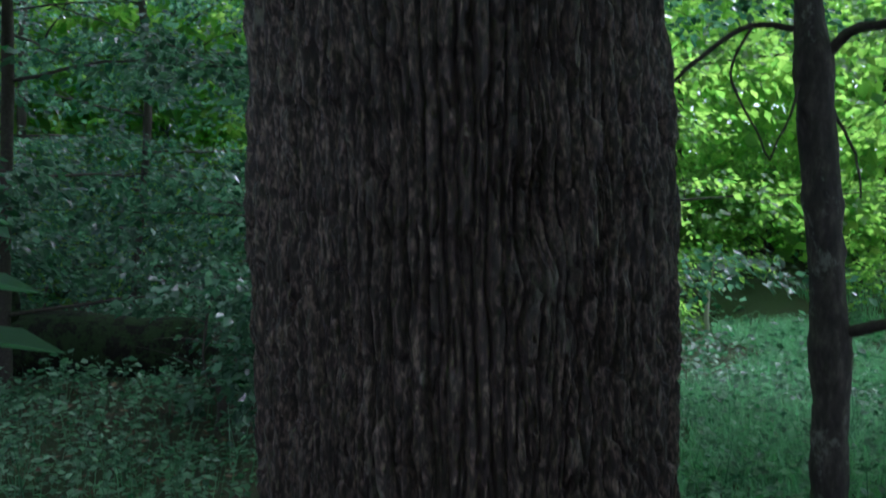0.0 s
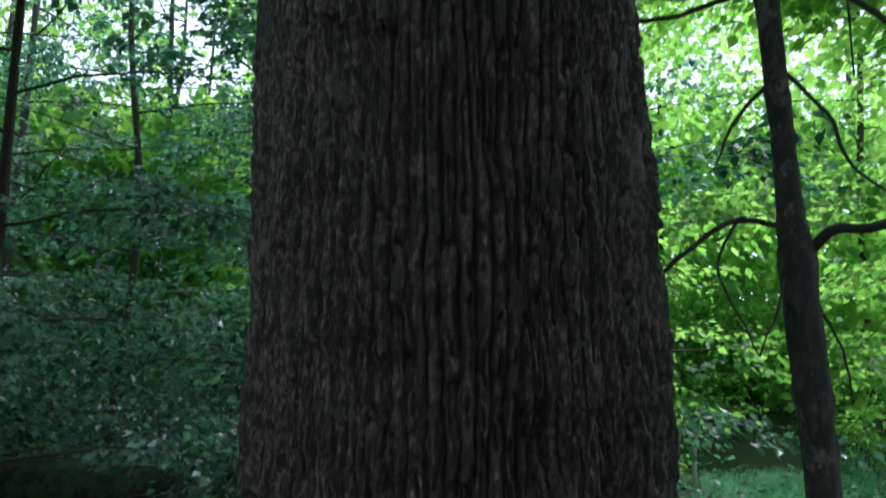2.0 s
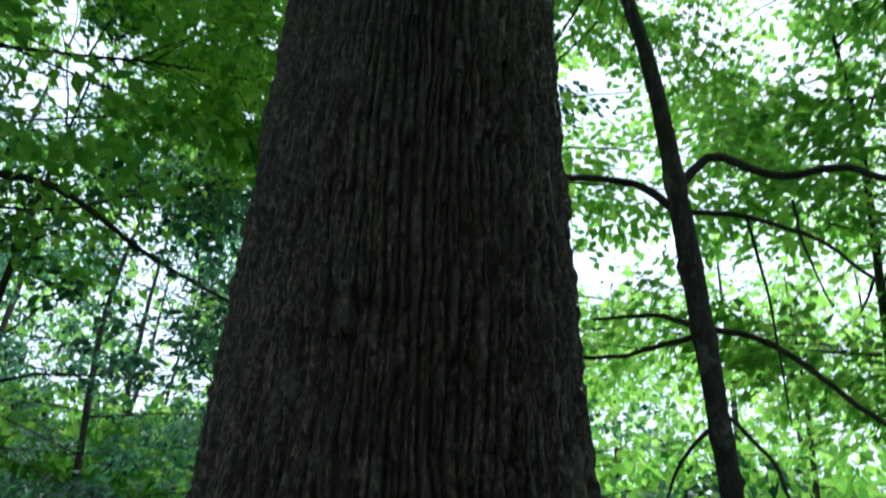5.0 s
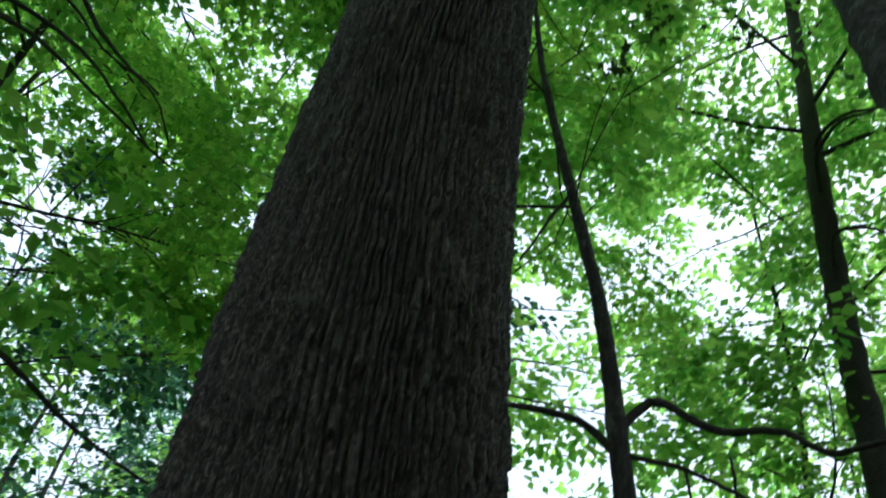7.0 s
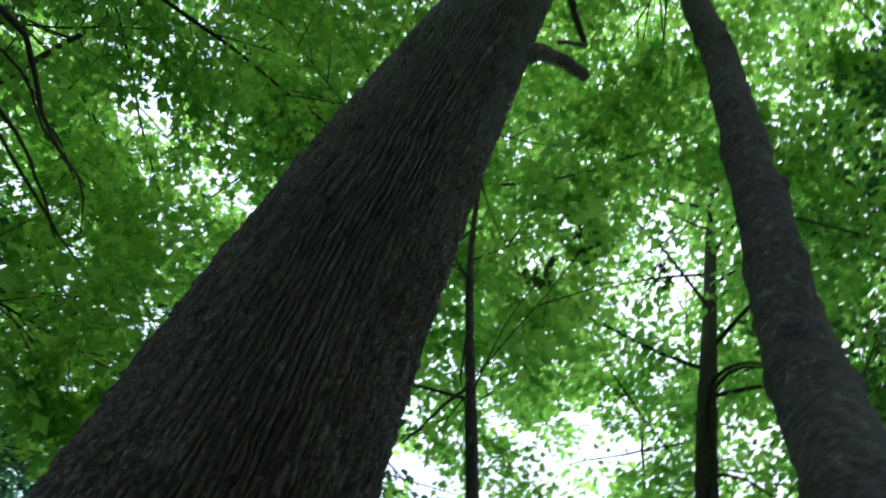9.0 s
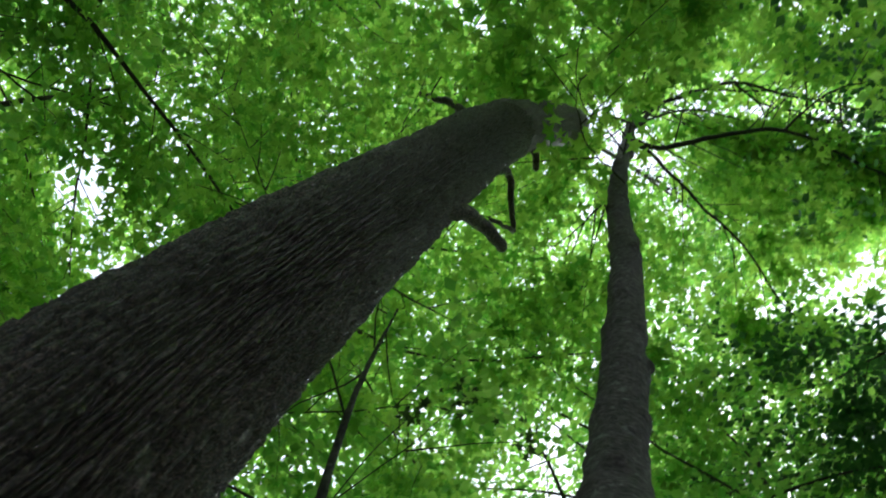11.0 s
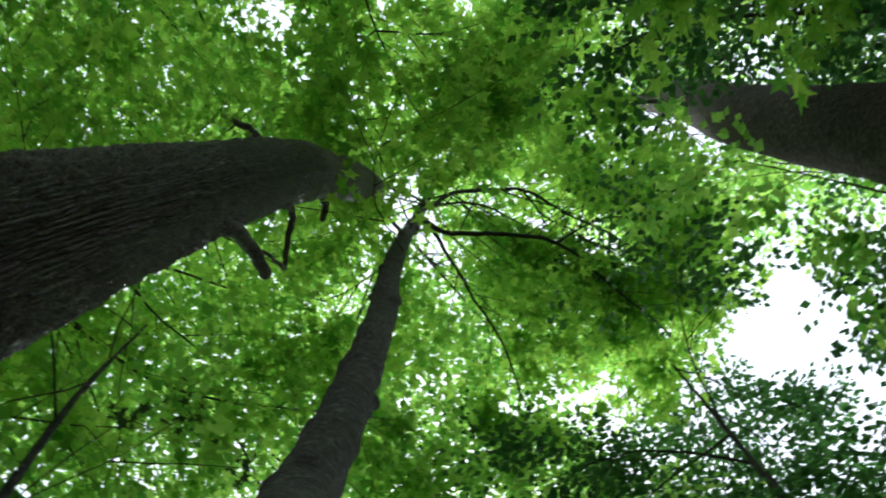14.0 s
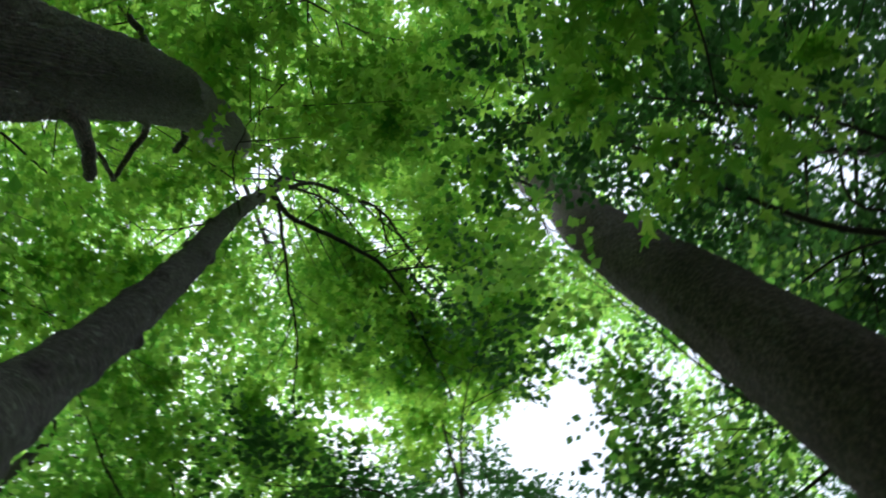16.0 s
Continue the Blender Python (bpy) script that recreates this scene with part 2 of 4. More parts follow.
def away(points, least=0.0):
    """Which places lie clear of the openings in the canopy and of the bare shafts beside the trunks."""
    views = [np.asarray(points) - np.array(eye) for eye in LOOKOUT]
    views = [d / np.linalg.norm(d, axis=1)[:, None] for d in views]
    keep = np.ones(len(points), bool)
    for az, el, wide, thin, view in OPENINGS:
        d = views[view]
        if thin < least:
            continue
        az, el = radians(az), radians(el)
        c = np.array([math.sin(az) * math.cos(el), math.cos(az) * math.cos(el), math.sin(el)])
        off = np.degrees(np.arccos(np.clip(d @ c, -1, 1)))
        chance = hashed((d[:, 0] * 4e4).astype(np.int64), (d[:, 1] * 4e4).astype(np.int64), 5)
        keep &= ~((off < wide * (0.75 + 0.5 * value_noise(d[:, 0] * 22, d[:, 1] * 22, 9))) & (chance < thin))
    p = np.asarray(points)
    if least == 0:
        some = hashed((p[:, 0] * 900).astype(np.int64), (p[:, 1] * 900).astype(np.int64), 6) < 0.6
        keep &= ~((np.hypot(p[:, 0] - 5.2, p[:, 1] - 13.0) < 3.2 + 0.14 * p[:, 2]) & (p[:, 2] > 2.2) & (some | (p[:, 2] > 6)))
        keep &= ~((np.hypot(p[:, 0] + 4.4, p[:, 1] - 9.6) < 1.7) & (p[:, 2] > 4.2) & (p[:, 2] < 8))
        keep &= ~((np.hypot(p[:, 0] - 5.2 - 0.54 * p[:, 2], p[:, 1] - 13.0 - 0.31 * p[:, 2]) < 3.3) & (p[:, 2] > 2.2) & some)
        # nothing hangs before the fallen log
        keep &= ~((p[:, 2] < 1.15) & (p[:, 1] < 9.7) & (p[:, 1] > 3) & (p[:, 0] < -0.27 * p[:, 1]) & (p[:, 0] > -0.62 * p[:, 1]))
    for foot, head, wide, *view in BARE:
        eye = np.array(LOOKOUT[view[0]] if view else (0.15, -0.05, 1.7))
        d = p - eye
        far = np.linalg.norm(d, axis=1)
        d = d / far[:, None]
        axis = np.linspace(foot, head, 40) - eye
        long = np.linalg.norm(axis, axis=1)
        cosine = d @ (axis / long[:, None]).T
        k = cosine.argmax(1)
        keep &= ~((np.degrees(np.arccos(np.clip(cosine[np.arange(len(d)), k], -1, 1))) < wide) & (far < long[k] + 0.3))
    return keep


def crown(rng, lines, sprays, length, count, leaf, outline, reach, lift=0.0, inner=0.25, twiggy=True):
    """Sprays set about side shoots of the given limb lines, in layers; also the shoots as thin twigs."""
    twigs, place, head = [], [], []
    total = sum(np.linalg.norm(np.diff(l, axis=0), axis=1).sum() for l in lines)
    for l in lines:
        long = np.linalg.norm(np.diff(l, axis=0), axis=1).sum()
        n = max(3, int(round(sprays / 6 * long / total)))
        for t in np.linspace(inner, 1.0, n):
            f = t * (len(l) - 1)
            i = min(int(f), len(l) - 2)
            p = l[i] + (l[i + 1] - l[i]) * (f - i)
            d = l[i + 1] - l[i]
            hd = math.atan2(d[1], d[0]) + rng.choice([-1, 1]) * rng.uniform(0.35, 1.25)
            r = reach * rng.uniform(0.45, 1.15) * (1.1 - 0.55 * t)
            rise = rng.normal(lift, 0.18)
            end = p + r * np.array([math.cos(hd), math.sin(hd), rise])
            mid = (p + end) / 2 + np.array([0, 0, 0.06 * r])
            twigs.append((p, mid, end, r))
            for s in np.linspace(0.25, 1.0, 6):
                place.append(p + (end - p) * s + rng.normal(0, [0.12, 0.12, 0.10]))
                head.append(hd + rng.normal(0, 0.7))
    place, head = np.array(place), np.array(head)
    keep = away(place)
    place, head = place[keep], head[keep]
    V, F = foliage(rng, place, head, length * rng.uniform(0.7, 1.3, len(place)), count, leaf, outline)
    if not twiggy:
        return (V, F), None
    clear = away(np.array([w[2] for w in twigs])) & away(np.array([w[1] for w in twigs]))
    tv, tf = joined([limb(w[:3], 0.004 + 0.004 * w[3], 0.002, 3, None, 0, 2)[:2] for w, c in zip(twigs, clear) if c])
    return (V, F), (tv, quads_to_tris(tf))


def limbs_for(rng, foot, top, crown_from, count, reach, r, rise=0.35, flat=0.0, trunk=None, seg=6, steps=4):
    """Limb lines that leave a trunk between crown_from and its top, longest low down; their meshes and lines."""
    out = []
    for k in range(int(count * 1.15)):
        t = (k + 0.5) / int(count * 1.15)
        z = crown_from + (top[2] - crown_from) * t
        a = k * 2.399 + rng.uniform(-0.5, 0.5)
        u = z / max(top[2], 0.1)
        p = np.array([foot[0] + (top[0] - foot[0]) * u, foot[1] + (top[1] - foot[1]) * u, z]) if trunk is None else np.r_[smooth_line(trunk, np.array([z]))[0][:2], z]
        long = reach * (1 - 0.55 * t ** 1.5) * rng.uniform(0.7, 1.15)
        d = np.array([math.cos(a), math.sin(a), 0])
        up = rise * rng.uniform(0.5, 1.4) * (1 - flat)
        pts = [p, p + long * 0.4 * d + [0, 0, up * long * 0.55], p + long * (d + 0.2 * np.array([-d[1], d[0], 0]) * rng.normal()) + [0, 0, up * long * 0.8]]
        made = limb(pts, r * (1 - 0.5 * t), r * 0.15, seg, rng, 0.02 * long / 3, steps)
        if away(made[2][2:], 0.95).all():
            out.append(made)
    return out

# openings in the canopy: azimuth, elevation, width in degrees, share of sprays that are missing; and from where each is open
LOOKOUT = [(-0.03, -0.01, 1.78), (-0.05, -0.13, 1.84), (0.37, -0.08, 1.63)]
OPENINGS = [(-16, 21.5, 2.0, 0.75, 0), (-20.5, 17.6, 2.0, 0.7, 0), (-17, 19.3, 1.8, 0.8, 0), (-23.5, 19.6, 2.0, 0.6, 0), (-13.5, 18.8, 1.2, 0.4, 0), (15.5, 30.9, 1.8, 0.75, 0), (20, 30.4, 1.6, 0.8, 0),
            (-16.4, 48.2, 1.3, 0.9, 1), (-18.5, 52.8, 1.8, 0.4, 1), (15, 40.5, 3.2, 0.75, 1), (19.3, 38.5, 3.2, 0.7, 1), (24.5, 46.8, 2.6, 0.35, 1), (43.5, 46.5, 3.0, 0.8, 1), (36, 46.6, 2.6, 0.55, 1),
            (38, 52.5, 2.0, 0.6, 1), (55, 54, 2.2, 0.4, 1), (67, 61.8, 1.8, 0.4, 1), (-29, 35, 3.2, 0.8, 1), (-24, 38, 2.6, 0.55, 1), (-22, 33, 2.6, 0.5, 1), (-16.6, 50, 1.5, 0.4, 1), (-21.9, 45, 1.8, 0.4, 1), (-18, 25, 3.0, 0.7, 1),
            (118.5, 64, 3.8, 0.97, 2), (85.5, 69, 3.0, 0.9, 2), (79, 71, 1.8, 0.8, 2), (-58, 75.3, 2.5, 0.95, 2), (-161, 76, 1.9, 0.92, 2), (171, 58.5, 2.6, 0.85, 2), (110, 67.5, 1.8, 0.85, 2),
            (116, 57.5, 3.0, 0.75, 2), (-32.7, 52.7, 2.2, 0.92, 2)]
# shafts beside trunks where no sprays hang: foot, head, width in degrees
BARE = [((0.05, 1.65, 0.5), (-0.07, 1.45, 5.2), 14.0), ((-0.07, 1.45, 5.2), (-0.03, 1.2, 7.0), 6.0), ((-0.03, 1.2, 7.0), (0.06, 1.22, 9.0), 3.2), ((0.06, 1.22, 9.0), (0.36, 1.2, 10.8), 2.0, 2), ((0.75, 0.42, 2.5), (1.03, 0.75, 4.6), 6.0), ((1.03, 0.75, 4.5), (1.09, 0.98, 9.0), 3.0),
        ((1.09, 0.98, 9.0), (1.05, 0.9, 13.4), 1.1), ((1.25, 2.65, 0.4), (0.75, 2.7, 5.8), 3.0), ((3.9, 4.7, 3.5), (4.45, 4.95, 11.5), 2.0),
        ((2.5, -3.05, 4.0), (2.2, -3.05, 8.0), 4.6), ((2.2, -3.05, 8.0), (2.1, -3.4, 13.0), 2.4), ((2.1, -3.4, 13.0), (2.04, -3.97, 17.0), 1.6), ((-0.1, 1.3, 6.0), (0.6, 1.4, 7.4), 3.0),
        ((1.2, 0.95, 12.7), (1.54, 0.71, 12.8), 0.7, 2), ((1.54, 0.71, 12.8), (2.4, -0.45, 13.0), 1.4, 2), ((2.4, -0.45, 13.0), (4.0, -1.03, 13.2), 1.3, 2), ((1.15, 0.86, 13.4), (1.39, 0.06, 14.1), 0.7, 2), ((1.39, 0.06, 14.1), (3.2, -1.4, 14.2), 1.3, 2), ((1.5, 0.92, 12.6), (3.7, 0.96, 12.1), 1.0, 2), ((4.3, 4.93, 9.5), (4.62, 4.98, 13.3), 2.0, 1), ((4.3, 4.5, 13.5), (3.17, 4.91, 13.8), 1.5, 1)]


# ---- ground ----
def ground_z(x, y):
    x, y = np.asarray(x, float), np.asarray(y, float)
    d = np.hypot(x, y)
    bank = np.clip((y - 17.5 + 0.12 * x) / 2.6, 0, 1)
    bank = bank * bank * (3 - 2 * bank)
    hill = np.clip((d - 20) / 60, 0, 1) * 9.0
    soft = 0.22 * (value_noise(x * 0.35 + 50, y * 0.35 + 50, 3) - 0.5) + 0.07 * (value_noise(x * 1.7 + 90, y * 1.7 + 90, 4) - 0.5)
    return soft + bank * 1.1 * (x > -60) + hill


def build_ground():
    u = np.linspace(-1, 1, 171)
    s = np.sign(u) * (np.abs(u) * 12 + np.abs(u) ** 5 * 1500)
    X, Y = np.meshgrid(s, s + 8)
    V = np.stack([X, Y, ground_z(X, Y)], -1).reshape(-1, 3)
    n = len(s)
    i = (np.arange(n - 1)[:, None] * n + np.arange(n - 1)[None]).ravel()
    F = np.stack([i, i + 1, i + n + 1, i + n], -1)
    tagged(new("ground", np_mesh("ground", V, F, SOIL, True)), "woodland floor of dark soil and leaf litter", "ground", kind="structure")


build_ground()


# ---- trees ----
def thing(name, label, category, group=""):
    return tagged(new(name), label, category, group)


def tree_parts(ob, trunk, bark, limbs, leafage, leaf_mat, shoots, branch_mat=None, crown_label=""):
    V, F = trunk
    part("trunk", np_mesh("trunk", V, F, bark, True), ob)
    for v, f, _ in limbs:
        part("branch", np_mesh("branch", v, quads_to_tris(f), branch_mat or bark, True), ob)
    if shoots is not None:
        tagged(part("brushwood", np_mesh("brushwood", shoots[0], shoots[1], BARK_DARK), ob), kind="stuff")
    if leafage is not None:
        tagged(part("crown", np_mesh("crown", leafage[0], leafage[1], leaf_mat), ob, crown_label), kind="stuff")
    return ob


def ridged(T, Z, r):
    """Flat-topped bark ridges that shift and join, narrow deep furrows between them and flakes on top."""
    cols = 104
    w1 = value_noise(T * 26, Z * 2.6 + 7, 11, 26) - 0.5
    w2 = value_noise(T * 90, Z * 15.0 + 3, 12, 90) - 0.5
    w3 = value_noise(T * 9, Z * 0.7 + 3, 14, 9) - 0.5
    s = T * cols + 0.95 * w1 + 0.42 * w2 + 1.2 * w3
    c = np.floor(s)
    u = s - c
    cc = np.mod(c, cols)
    long = 0.05 + 0.13 * hashed(cc, cc * 0, 21)
    q = Z / long + 9 * hashed(cc, cc * 0 + 1, 22) + 0.8 * (value_noise(T * 240, Z * 30, 23, 240) - 0.5) + 0.5 * (u - 0.5) * (hashed(cc, cc * 0 + 2, 34) - 0.5)
    k = np.floor(q)
    v = q - k
    gap = 0.12 + 0.2 * hashed(cc, k, 28)
    side = np.clip(np.minimum(u, 1 - u) / gap, 0, 1) ** 0.6
    # some plates have grown together with the next ones
    side = np.where(hashed(cc, k, 33) > 0.74, np.maximum(side, 0.62), side)
    mid = np.clip(np.abs(u - 0.35 - 0.3 * hashed(cc, k, 31)) / 0.08, 0, 1)
    side = side * (1 - (1 - mid) * 0.6 * (hashed(cc, k, 32) > 0.6))
    ends = np.clip(np.minimum(v, 1 - v) * long / 0.008, 0, 1)
    ends = 1 - (1 - ends) * (0.05 + 0.6 * hashed(cc, k, 29))
    tall = 0.45 + 0.55 * hashed(cc, k, 24)
    flake = value_noise(T * 300, Z * 34, 25, 300)
    flake = np.floor(flake * 4) / 4 + 0.3 * flake
    fine = value_noise(T * 620, Z * 45, 26, 620) - 0.5
    gentle = value_noise(T * 7, Z * 1.1, 27, 7) - 0.5
    # a healed knot on the near side
    off = np.hypot((T - 0.794) * 2.5, (Z - 1.66) * 0.75)
    knot = -0.034 * np.exp(-((off / 0.05) ** 2)) + 0.012 * np.exp(-(((off - 0.085) / 0.03) ** 2))
    return 0.047 * side * ends * tall - 0.034 + 0.009 * side * (flake - 0.5) + 0.0035 * fine + 0.016 * gentle + knot


def ridged_upper(T, Z, r):
    return 0.4 * ridged(T, Z, r) + 0.02 * np.exp(-((Z - 8.55) / 0.1) ** 2) + 0.014 * (value_noise(T * 6, Z * 3, 35, 6) - 0.5)


def big_tree():
    rng = np.random.default_rng(11)
    knots = [(-0.1, 0.10, 1.72, 0.56), (0.35, 0.085, 1.71, 0.45), (0.894, 0.072, 1.699, 0.412), (1.701, 0.038, 1.634, 0.398), (2.505, -0.003, 1.624, 0.379),
             (3.31, -0.051, 1.609, 0.358), (4.318, -0.078, 1.547, 0.328), (5.528, -0.067, 1.41, 0.289), (7.039, -0.036, 1.272, 0.254),
             (8.2, 0.0, 1.24, 0.243), (9.2, 0.085, 1.215, 0.228), (10.2, 0.24, 1.20, 0.228), (11.3, 0.42, 1.23, 0.222), (13, 0.455, 1.47, 0.19), (16, 0.475, 1.86, 0.13), (22, 0.5, 2.6, 0.03)]
    ob = thing("large_tree", "tall old tree with deeply ridged dark brown bark", "tree")
    low = stem(knots, np.r_[np.arange(-0.1, 0.9, 0.05), np.arange(0.9, 3.0, 0.0085), np.arange(3.0, 4.81, 0.014)], 500, ridged, 0.9)
    high = stem(knots, np.arange(4.8, 8.46, 0.025), 340, ridged, 0.85)
    V, F = joined([low, high])
    uv, uf = stem(knots, np.r_[np.arange(8.4, 11.6, 0.045), np.arange(11.6, 22.01, 0.4)], 170, ridged_upper, 0.8)
    part("upper_trunk", np_mesh("upper_trunk", uv, uf, BARK_UPPER, True), ob, "paler grey upper trunk")
    limbs = [limb(p, a, b, 10, rng, 0.006, 4, 0.6) for p, a, b in [
        ([(0.05, 1.26, 5.85), (0.16, 1.23, 5.95), (0.26, 1.21, 6.05), (0.35, 1.21, 6.15), (0.45, 1.24, 6.2), (0.53, 1.28, 6.25)], 0.07, 0.034),
        ([(0.0, 1.25, 7.2), (0.17, 1.24, 7.3), (0.25, 1.24, 7.5), (0.40, 1.37, 7.55), (0.6, 1.54, 7.6)], 0.04, 0.02),
        ([(0.6, 1.54, 7.6), (0.50, 1.53, 7.45), (0.41, 1.53, 7.35)], 0.02, 0.014),
        ([(0.12, 1.27, 9.5), (0.22, 1.37, 9.6), (0.37, 1.43, 9.7), (0.46, 1.53, 9.75)], 0.05, 0.034),
        ([(0.0, 1.25, 8.1), (-0.24, 1.31, 8.2), (-0.42, 1.34, 8.3), (-0.57, 1.42, 8.35), (-0.68, 1.51, 8.4)], 0.06, 0.024)]]
    spread = limbs_for(rng, (0, 1.2, 0), (0.2, 1.6, 22), 15.5, 16, 7.0, 0.035, 0.26, 0.0, knots)
    leafage, shoots = crown(rng, [l for _, _, l in spread], 2900, 0.5, 10, 0.15, PLAIN, 2.4)
    return tree_parts(ob, (V, F), BARK_RIDGED, limbs + spread, leafage, LEAF_HIGH, shoots, BARK_RIDGED)


def rough_round(rings, amount, fine, knobs=()):
    """Smooth bark with wrinkles and swollen rings at the given heights."""
    def relief(T, Z, r):
        out = amount * (value_noise(T * 6, Z * 5, 31, 6) - 0.5) + fine * (value_noise(T * 30, Z * 45, 32, 30) - 0.5)
        out = out + 0.5 * fine * (value_noise(T * 10, Z * 110, 33, 10) - 0.5)
        for z, high, wide, lean in rings:
            out = out + high * np.exp(-((Z - z - lean * np.cos(T * 6.283 - 2)) / wide) ** 2) * (0.75 + 0.5 * value_noise(T * 8, Z * 20, 34, 8))
        for z, turn, high, wide in knobs:
            off = (T - turn + 0.5) % 1.0 - 0.5
            out = out + high * np.exp(-((Z - z) / wide) ** 2 - (off * 6.283 * r / wide) ** 2)
        return out
    return relief


def forked_sapling():
    rng = np.random.default_rng(12)
    knots = [(-0.1, 1.27, 2.65, 0.075), (0.388, 1.257, 2.655, 0.059), (1.391, 1.244, 2.658, 0.055), (2.2, 1.18, 2.662, 0.053), (2.396, 1.165, 2.663, 0.044), (3.406, 1.058, 2.619, 0.042),
             (4.412, 0.946, 2.625, 0.035), (5.417, 0.773, 2.70, 0.028), (6.421, 0.616, 2.793, 0.022), (8.2, 0.45, 2.9, 0.006)]
    ob = thing("forked_sapling", "slim dark grey-barked young tree with forking branches", "tree")
    trunk = stem(knots, np.arange(-0.1, 8.2, 0.02), 40, rough_round([(2.2, 0.012, 0.07, 0.0), (1.28, 0.013, 0.09, 0.0), (3.12, 0.007, 0.05, 0), (3.8, 0.008, 0.06, 0), (1.75, 0.006, 0.03, 0.01), (0.9, 0.005, 0.04, 0.01), (2.75, 0.006, 0.04, 0.0)], 0.007, 0.006, [(1.0, 0.55, 0.015, 0.02), (1.6, 0.95, 0.014, 0.02), (2.05, 0.6, 0.02, 0.025), (2.6, 0.9, 0.015, 0.02), (3.4, 0.5, 0.015, 0.02)]))
    raw = [
        ([(1.17, 2.66, 2.30), (1.01, 2.72, 2.33), (0.88, 2.71, 2.25), (0.73, 2.70, 2.13), (0.55, 2.75, 2.05)], 0.012, 0.006),
        ([(1.18, 2.67, 2.18), (1.27, 2.61, 2.28), (1.27, 2.38, 2.25), (1.5, 2.1, 2.35)], 0.02, 0.012),
        ([(1.26, 2.66, 1.33), (1.32, 2.58, 1.36), (1.33, 2.47, 1.39), (1.6, 2.3, 1.5)], 0.022, 0.014),
        ([(1.01, 2.72, 2.33), (0.92, 2.65, 2.18), (0.94, 2.58, 2.02), (0.99, 2.51, 1.87)], 0.006, 0.003),
        ([(1.14, 2.66, 2.16), (1.08, 2.58, 2.03), (0.99, 2.51, 1.87)], 0.006, 0.003),
        ([(1.26, 2.67, 2.04), (1.29, 2.60, 1.93), (1.26, 2.5, 1.76)], 0.006, 0.003),
        ([(1.09, 2.63, 3.15), (0.95, 2.80, 3.27), (0.74, 2.86, 3.26)], 0.014, 0.006),
        ([(1.09, 2.63, 3.13), (0.92, 2.70, 3.07), (0.67, 2.67, 2.99), (0.4, 2.7, 3.0)], 0.012, 0.006),
        ([(1.09, 2.63, 3.15), (1.26, 2.55, 3.09), (1.36, 2.45, 2.97), (1.45, 2.34, 2.80), (1.6, 2.2, 2.6)], 0.013, 0.008),
        ([(1.12, 2.64, 2.86), (1.24, 2.57, 2.69), (1.27, 2.44, 2.46), (1.36, 2.27, 2.29)], 0.009, 0.004),
        ([(1.12, 2.65, 2.81), (0.99, 2.68, 2.66), (0.9, 2.6, 2.49)], 0.009, 0.004),
        ([(1.01, 2.63, 3.68), (0.88, 2.7, 3.83), (0.6, 2.72, 3.84), (0.3, 2.8, 3.9)], 0.02, 0.01),
        ([(1.02, 2.63, 3.78), (1.15, 2.60, 3.94), (1.34, 2.39, 3.72), (1.47, 2.2, 3.64), (1.54, 2.02, 3.47), (1.6, 1.8, 3.4)], 0.022, 0.01),
        ([(1.03, 2.63, 3.66), (1.22, 2.46, 3.57), (1.33, 2.28, 3.39), (1.44, 2.1, 3.12)], 0.012, 0.006),
        ([(1.22, 2.46, 3.57), (1.21, 2.35, 3.16), (1.18, 2.25, 2.67)], 0.007, 0.003),
        ([(1.37, 2.38, 3.60), (1.34, 2.28, 3.32), (1.33, 2.17, 3.04)], 0.007, 0.003),
        ([(0.80, 2.7, 5.25), (0.65, 2.66, 4.86), (0.54, 2.58, 4.54)], 0.012, 0.005)]
    limbs = [limb(p, a, b, 8, rng, 0.003, 5) for p, a, b in raw]
    more = limbs_for(rng, (0.6, 2.8, 0), (0.45, 2.9, 8.2), 4.6, 9, 2.6, 0.012, 0.25, 0.3, knots)
    leafy = [l for _, _, l in more]
    leafage, shoots = crown(rng, leafy, 300, 0.35, 9, 0.065, MAPLE, 0.8, 0.0, 0.5)
    # withered leaves caught in bunches on drooping twigs
    for twig, n in [([(0.80, 2.7, 5.25), (0.9, 2.2, 5.5), (0.87, 1.68, 5.36)], 22), ([(0.82, 2.7, 5.1), (0.75, 2.2, 5.2), (0.71, 1.75, 5.03)], 16), ([(0.9, 2.2, 5.5), (1.1, 1.8, 5.4), (1.18, 1.55, 5.22)], 18)]:
        limbs.append(limb(twig, 0.005, 0.002, 5, rng, 0.003, 4))
        V, F = leaves(np.array(twig[-1]) + rng.normal(0, 0.05, (n, 3)), rng.uniform(0, 6.283, n), rng.normal(-0.6, 0.5, n), rng.normal(0, 0.7, n), rng.uniform(0.03, 0.06, n), MAPLE)
        tagged(part("dead_foliage", np_mesh("dead_foliage", V, F, LEAF_WITHERED), ob, "dark withered leaves"), kind="stuff")
    return tree_parts(ob, trunk, BARK_MOTTLED, limbs + more, leafage, LEAF_MAPLE, shoots, BARK_DARK)


